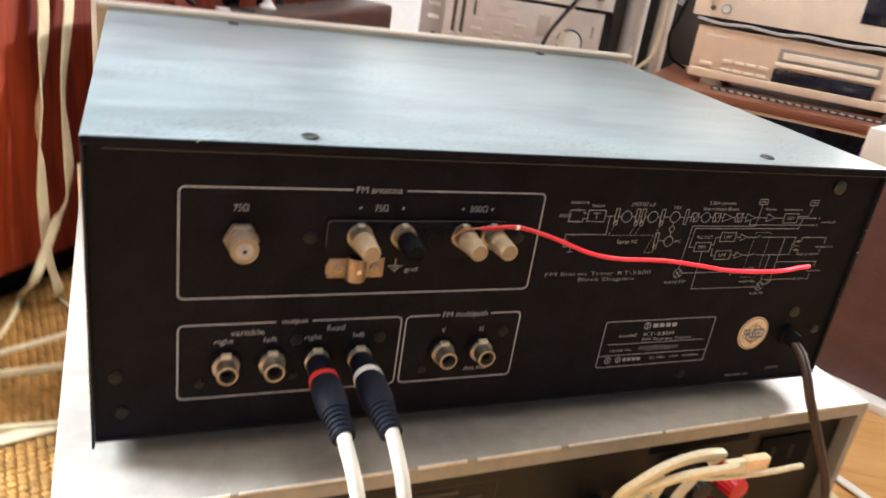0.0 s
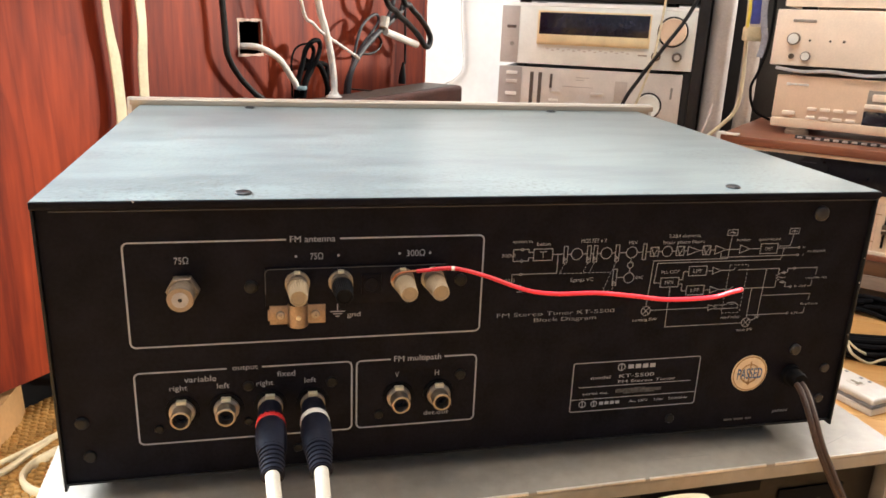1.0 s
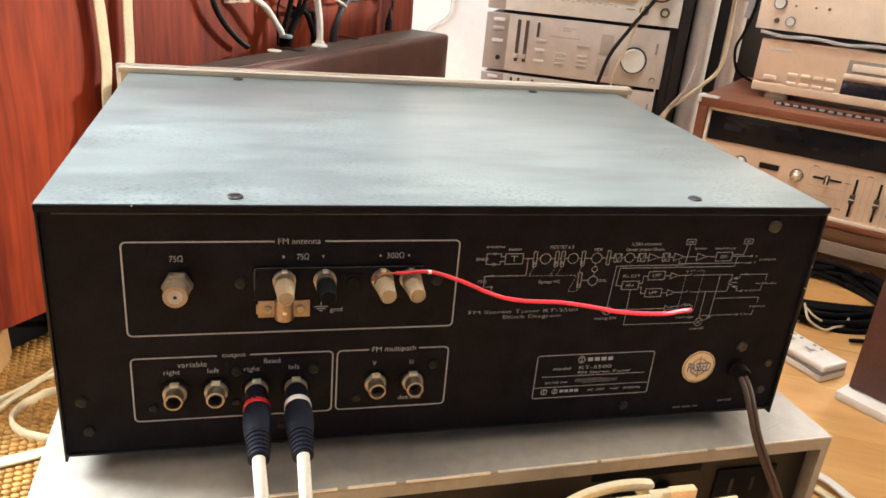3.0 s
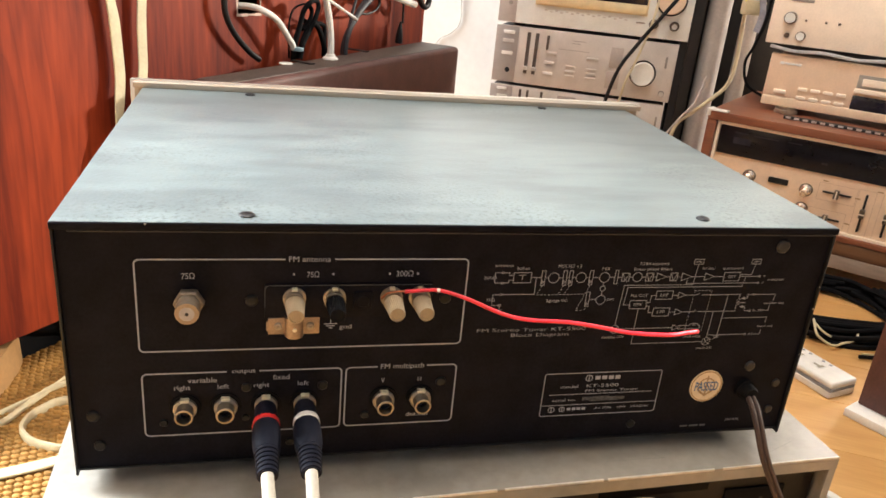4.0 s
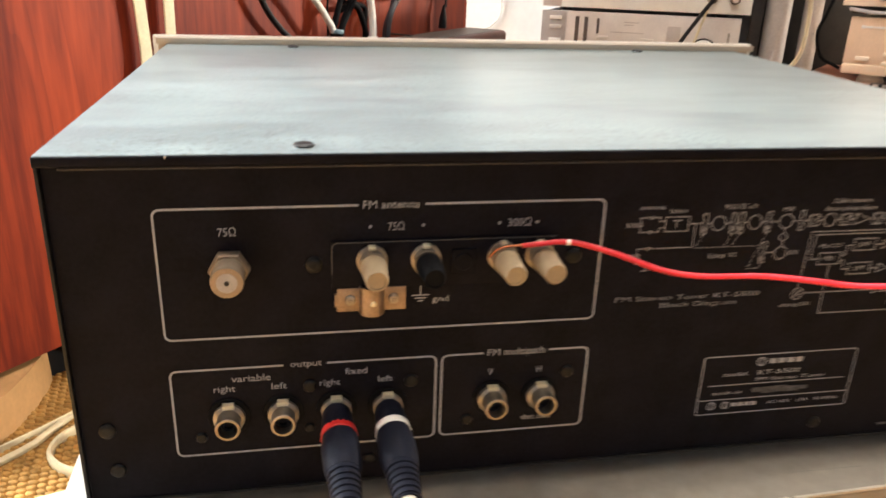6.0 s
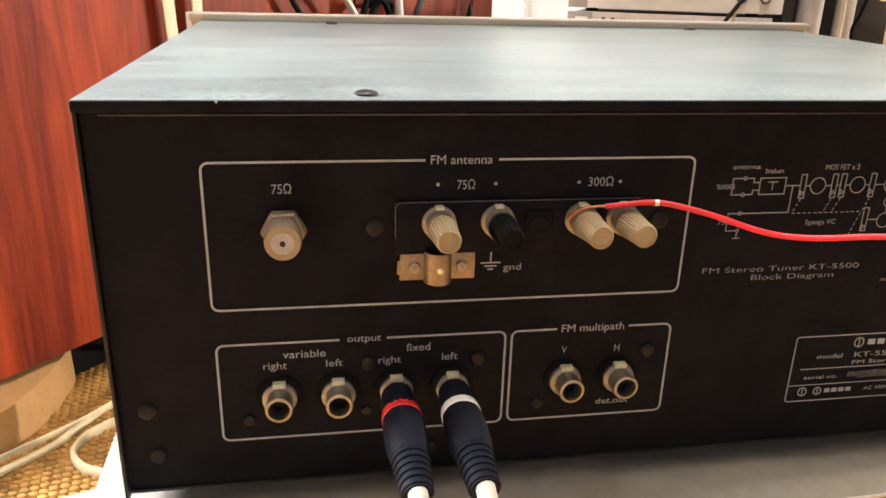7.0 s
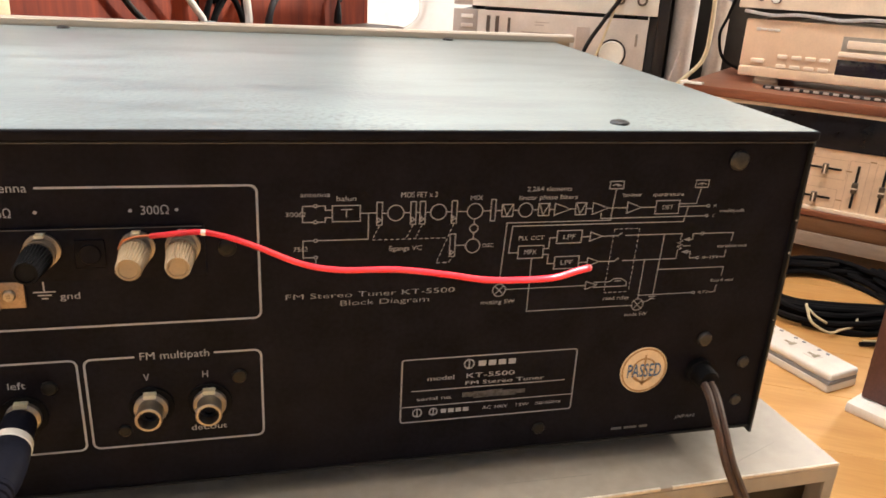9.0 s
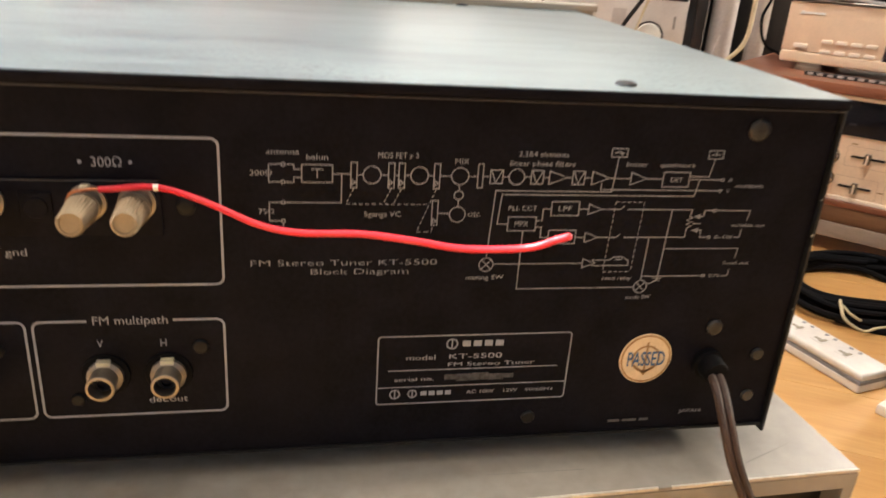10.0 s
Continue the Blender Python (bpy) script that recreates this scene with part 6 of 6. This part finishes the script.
for x, y in ((0.05, 0.04), (0.4, 0.04), (0.05, 0.22), (0.4, 0.22)):
    part("foot", lathem((x, y, 0.341), (0, 0, -1), [(0.014, 0), (0.014, 0.0075)], 16), BLACK, up, shift=us)
third = thing("pale_unit", DK @ pose(0.2, 0.1, 0.44), "pale champagne unit on top of the gold players", "hifi unit")
part("body", boxm((-0.21, -0.08, 0.006), (0.22, 0.16, 0.06), 0.002), GOLDLIGHT, third)
for x, y in ((-0.17, -0.05), (0.18, -0.05), (-0.17, 0.13), (0.18, 0.13)):
    part("foot", lathem((x, y, 0), (0, 0, 1), [(0.014, 0), (0.014, 0.008)], 16), BLACK, third)
sheet = thing("crumpled_cloth", DK @ pose(0.2, 0.0, 0.32), "pale grey wavy strip of cloth lying between the gold units", "cloth")
part("sheet", tube([(-0.205, -0.004, 0.013), (-0.16, -0.006, 0.008), (-0.11, -0.007, 0.011), (-0.05, -0.008, 0.007), (0.0, -0.007, 0.011), (0.07, -0.008, 0.008), (0.13, -0.007, 0.012), (0.2, -0.006, 0.009), (0.26, -0.006, 0.01)], 0.008, 0.006), SEAMLIGHT, sheet)

# ---------------------------------------------------------------- floor things on the right
strip = thing("power_strip", pose(0.876, 0.377, FLOOR, 0, 0, 103), "white power strip lying on the floor", "power strip")
part("strip_base", boxm((0, 0, 0), (0.36, 0.05, 0.0105), 0.003, 3), WHITE, strip)
part("seam_band", boxm((0.0008, 0.0008, 0.0095), (0.3592, 0.0492, 0.0145), 0.0006), SEAMGREY, strip, "grey band round the middle")
part("end_label", boxm((-0.0004, 0.03, 0.0105), (0.02, 0.0505, 0.015), 0.0006), SEAMGREY, strip)
part("strip_top", boxm((0, 0, 0.014), (0.36, 0.05, 0.024), 0.0045, 4), WHITE, strip)
for k in range(9):
    x = 0.043 + k * 0.034
    so = part("socket", boxm((x - 0.0085, 0.019, 0.0232), (x + 0.0085, 0.0345, 0.0246), 0.0006), WHITE, strip)
    for lo, hi in (((x - 0.0065, 0.021, 0.0244), (x - 0.002, 0.0325, 0.0249)), ((x - 0.002, 0.025, 0.0244), (x + 0.0065, 0.0295, 0.0249))):
        part("slot", boxm(lo, hi), SLOTTAN, so)
    for dx in (-0.006, 0.006):
        part("pin_hole", lathem((x + dx, 0.008, 0.0238), (0, 0, 1), [(0.0026, 0), (0.0024, 0.0006)], 10), SEAMGREY, so)
bb = thing("brown_speaker_box", pose(0.843, 0.341, FLOOR, 0, 0, -66), "dark brown box standing on a white base board on the floor", "box")
part("box_body", boxm((0.004, 0.0, 0.0125), (0.34, 0.26, 0.285), 0.003), LEATHER, bb)
part("base_board", boxm((0.0, -0.024, 0), (0.36, 0.27, 0.012), 0.003), PAPER, bb, "white base board")
pp = thing("white_paper_stack", bb.matrix_basis @ pose(0, 0, 0.285), "white box lying on the brown box", "box")
part("carton", boxm((-0.012, -0.003, 0.0), (0.055, 0.2, 0.045), 0.002), PAPER, pp)
coil = Vector((1.02, 0.61, FLOOR))
rnd = random.Random(5)
for k in range(14):
    ring = k % 5
    r, dz, ph = 0.092 + 0.0095 * ring + rnd.uniform(-0.004, 0.004), 0.005 + 0.008 * (k // 5), rnd.uniform(0, 6)
    pts = [(1.05 * r * (1 + 0.05 * math.sin(2 * a + ph)) * math.cos(a) + 0.006 * math.sin(ph), 0.92 * r * math.sin(a), dz + 0.004 * math.sin(3 * a + ph) + 0.002) for a in [2 * math.pi * n / 14 + ph for n in range(14)]]
    c = thing("coiled_cable", Matrix.Translation(coil), "black cable coiled on the floor before the board", "cable", "coiled cables")
    part("sheath", tube(pts, 0.0088, seg=8, steps=5), SOOT, c)
cable("cream_cable", [(0.925, 0.535, FLOOR + 0.03), (0.914, 0.52, FLOOR + 0.032), (0.91, 0.502, FLOOR + 0.02), (0.931, 0.492, FLOOR + 0.008), (0.955, 0.497, FLOOR + 0.008), (0.977, 0.498, FLOOR + 0.014), (0.99, 0.515, FLOOR + 0.028)], 0.0038, FLAT, "short white cable end by the coil")
cable("cream_cable", [(0.918, 0.522, FLOOR + 0.03), (0.925, 0.512, FLOOR + 0.022), (0.936, 0.504, FLOOR + 0.016)], 0.0034, FLAT, "short white cable end by the coil")
cable("cream_cable", [(0.966, 0.470, FLOOR + 0.005), (0.985, 0.466, FLOOR + 0.005), (1.01, 0.470, FLOOR + 0.005), (1.03, 0.485, FLOOR + 0.005)], 0.003, FLAT, "thin pale cable lying on the floor by the coil")
cable("black_cable", [(0.955, 0.462, FLOOR + 0.005), (0.978, 0.458, FLOOR + 0.005), (1.008, 0.461, FLOOR + 0.005), (1.04, 0.475, FLOOR + 0.005)], 0.006, SOOT, "thin black cable lying on the floor by the coil")
cable("flat_cable", [(0.56, 0.3, FLOOR + 0.004), (0.62, 0.235, FLOOR + 0.004), (0.668, 0.175, FLOOR + 0.004), (0.672, 0.126, FLOOR + 0.004), (0.65, 0.02, FLOOR + 0.004), (0.6, -0.2, FLOOR + 0.004)], 0.01, FLAT, "yellowed flat cable lying on the floor beside the amplifier", 0.004, group="flat cables")
cable("flat_cable", [(0.57, 0.31, FLOOR + 0.008), (0.64, 0.24, FLOOR + 0.008), (0.683, 0.186, FLOOR + 0.008), (0.694, 0.15, FLOOR + 0.006), (0.705, 0.115, FLOOR + 0.004), (0.72, 0.0, FLOOR + 0.004)], 0.011, WHITE, "white flat cable lying on the floor beside the amplifier", 0.004, group="flat cables")

# ---------------------------------------------------------------- mat of woven loops and the planks of the floor
mat = thing("woven_mat", pose(-0.125, 0.235, FLOOR, 0, 0, -31), "tan woven rope mat lying on the wooden floor", "mat")
part("mat_ground", boxm((-0.8, 0, 0), (0.12, 1.0, 0.002)), RUSH, mat)
verts, faces = [], []
rnd = np.random.RandomState(3)
for j in range(0, 82):
    for i in range(0, 52):
        x, y = 0.11 - (i + 0.5 * (j % 2)) * 0.0105 + rnd.uniform(-0.0005, 0.0005), 0.003 + j * 0.0062 + rnd.uniform(-0.0004, 0.0004)
        h, b = 0.0034 + rnd.uniform(-0.0006, 0.0006), len(verts)
        for r, z in ((1.0, 0.001), (0.82, 0.75), (0.4, 1.0)):
            for k in range(8):
                a = 2 * math.pi * k / 8
                verts.append((x + 0.0055 * r * math.cos(a), y + 0.0036 * r * math.sin(a) + 0.0012 * math.cos(a) * r, 0.002 + h * (z if z > 0.01 else 0)))
        for q in (0, 8):
            for k in range(8):
                faces.append((b + q + k, b + q + (k + 1) % 8, b + q + 8 + (k + 1) % 8, b + q + 8 + k))
        faces.append(tuple(b + 16 + k for k in range(8)))
me = bpy.data.meshes.new("weave")
me.from_pydata(verts, [], faces)
me.materials.append(RUSH)
for p in me.polygons:
    p.use_smooth = True
weave = new("weave", me)
weave.parent = mat
tagged(weave, "raised woven loops", kind="stuff")

floor_ob = bpy.data.objects["floor"]
PLANK = pose(0, 0, 0, 0, 0, -29)
pm = {}
for length in (1.2, 0.7):
    b = boxm((0, 0, -0.006), (length - 0.0006, 0.1194, 0), 0.0006, 1)
    m = bpy.data.meshes.new("plank")
    b.to_mesh(m)
    b.free()
    m.materials.append(FLOORWOOD)
    pm[length] = m
for r in range(-20, 22):
    x = -3.4 + (0.37 * r) % 1.2
    while x < 3.2:
        c = PLANK @ Vector((x + 0.6, r * 0.12 + 0.06, 0))
        if X0 - 0.6 < c.x < X1 + 0.6 and Y0 - 0.6 < c.y < Y1 + 0.6:
            place = Matrix.Translation((0, 0, FLOOR)) @ PLANK @ Matrix.Translation((x, r * 0.12, 0))
            ends = [place @ Vector((a, b, 0)) for a in (0, 1.2) for b in (0, 0.12)]
            mesh = pm[1.2]
            if not all(X0 < e.x < X1 and Y0 < e.y < Y1 for e in ends):
                cut, back = bmesh.new(), place.inverted()
                cut.from_mesh(mesh)
                for co, no in (((X0, 0, 0), (-1, 0, 0)), ((X1, 0, 0), (1, 0, 0)), ((0, Y0, 0), (0, -1, 0)), ((0, Y1, 0), (0, 1, 0))):
                    bmesh.ops.bisect_plane(cut, geom=cut.verts[:] + cut.edges[:] + cut.faces[:], plane_co=back @ Vector(co), plane_no=back.to_3x3() @ Vector(no), clear_outer=True)
                if len(cut.faces) < 4:
                    cut.free()
                    x += 1.2
                    continue
                mesh = bpy.data.meshes.new("plank")
                cut.to_mesh(mesh)
                cut.free()
                mesh.materials.append(FLOORWOOD)
            p = new("plank", mesh)
            p.parent = floor_ob
            p.matrix_basis = place
        x += 1.2
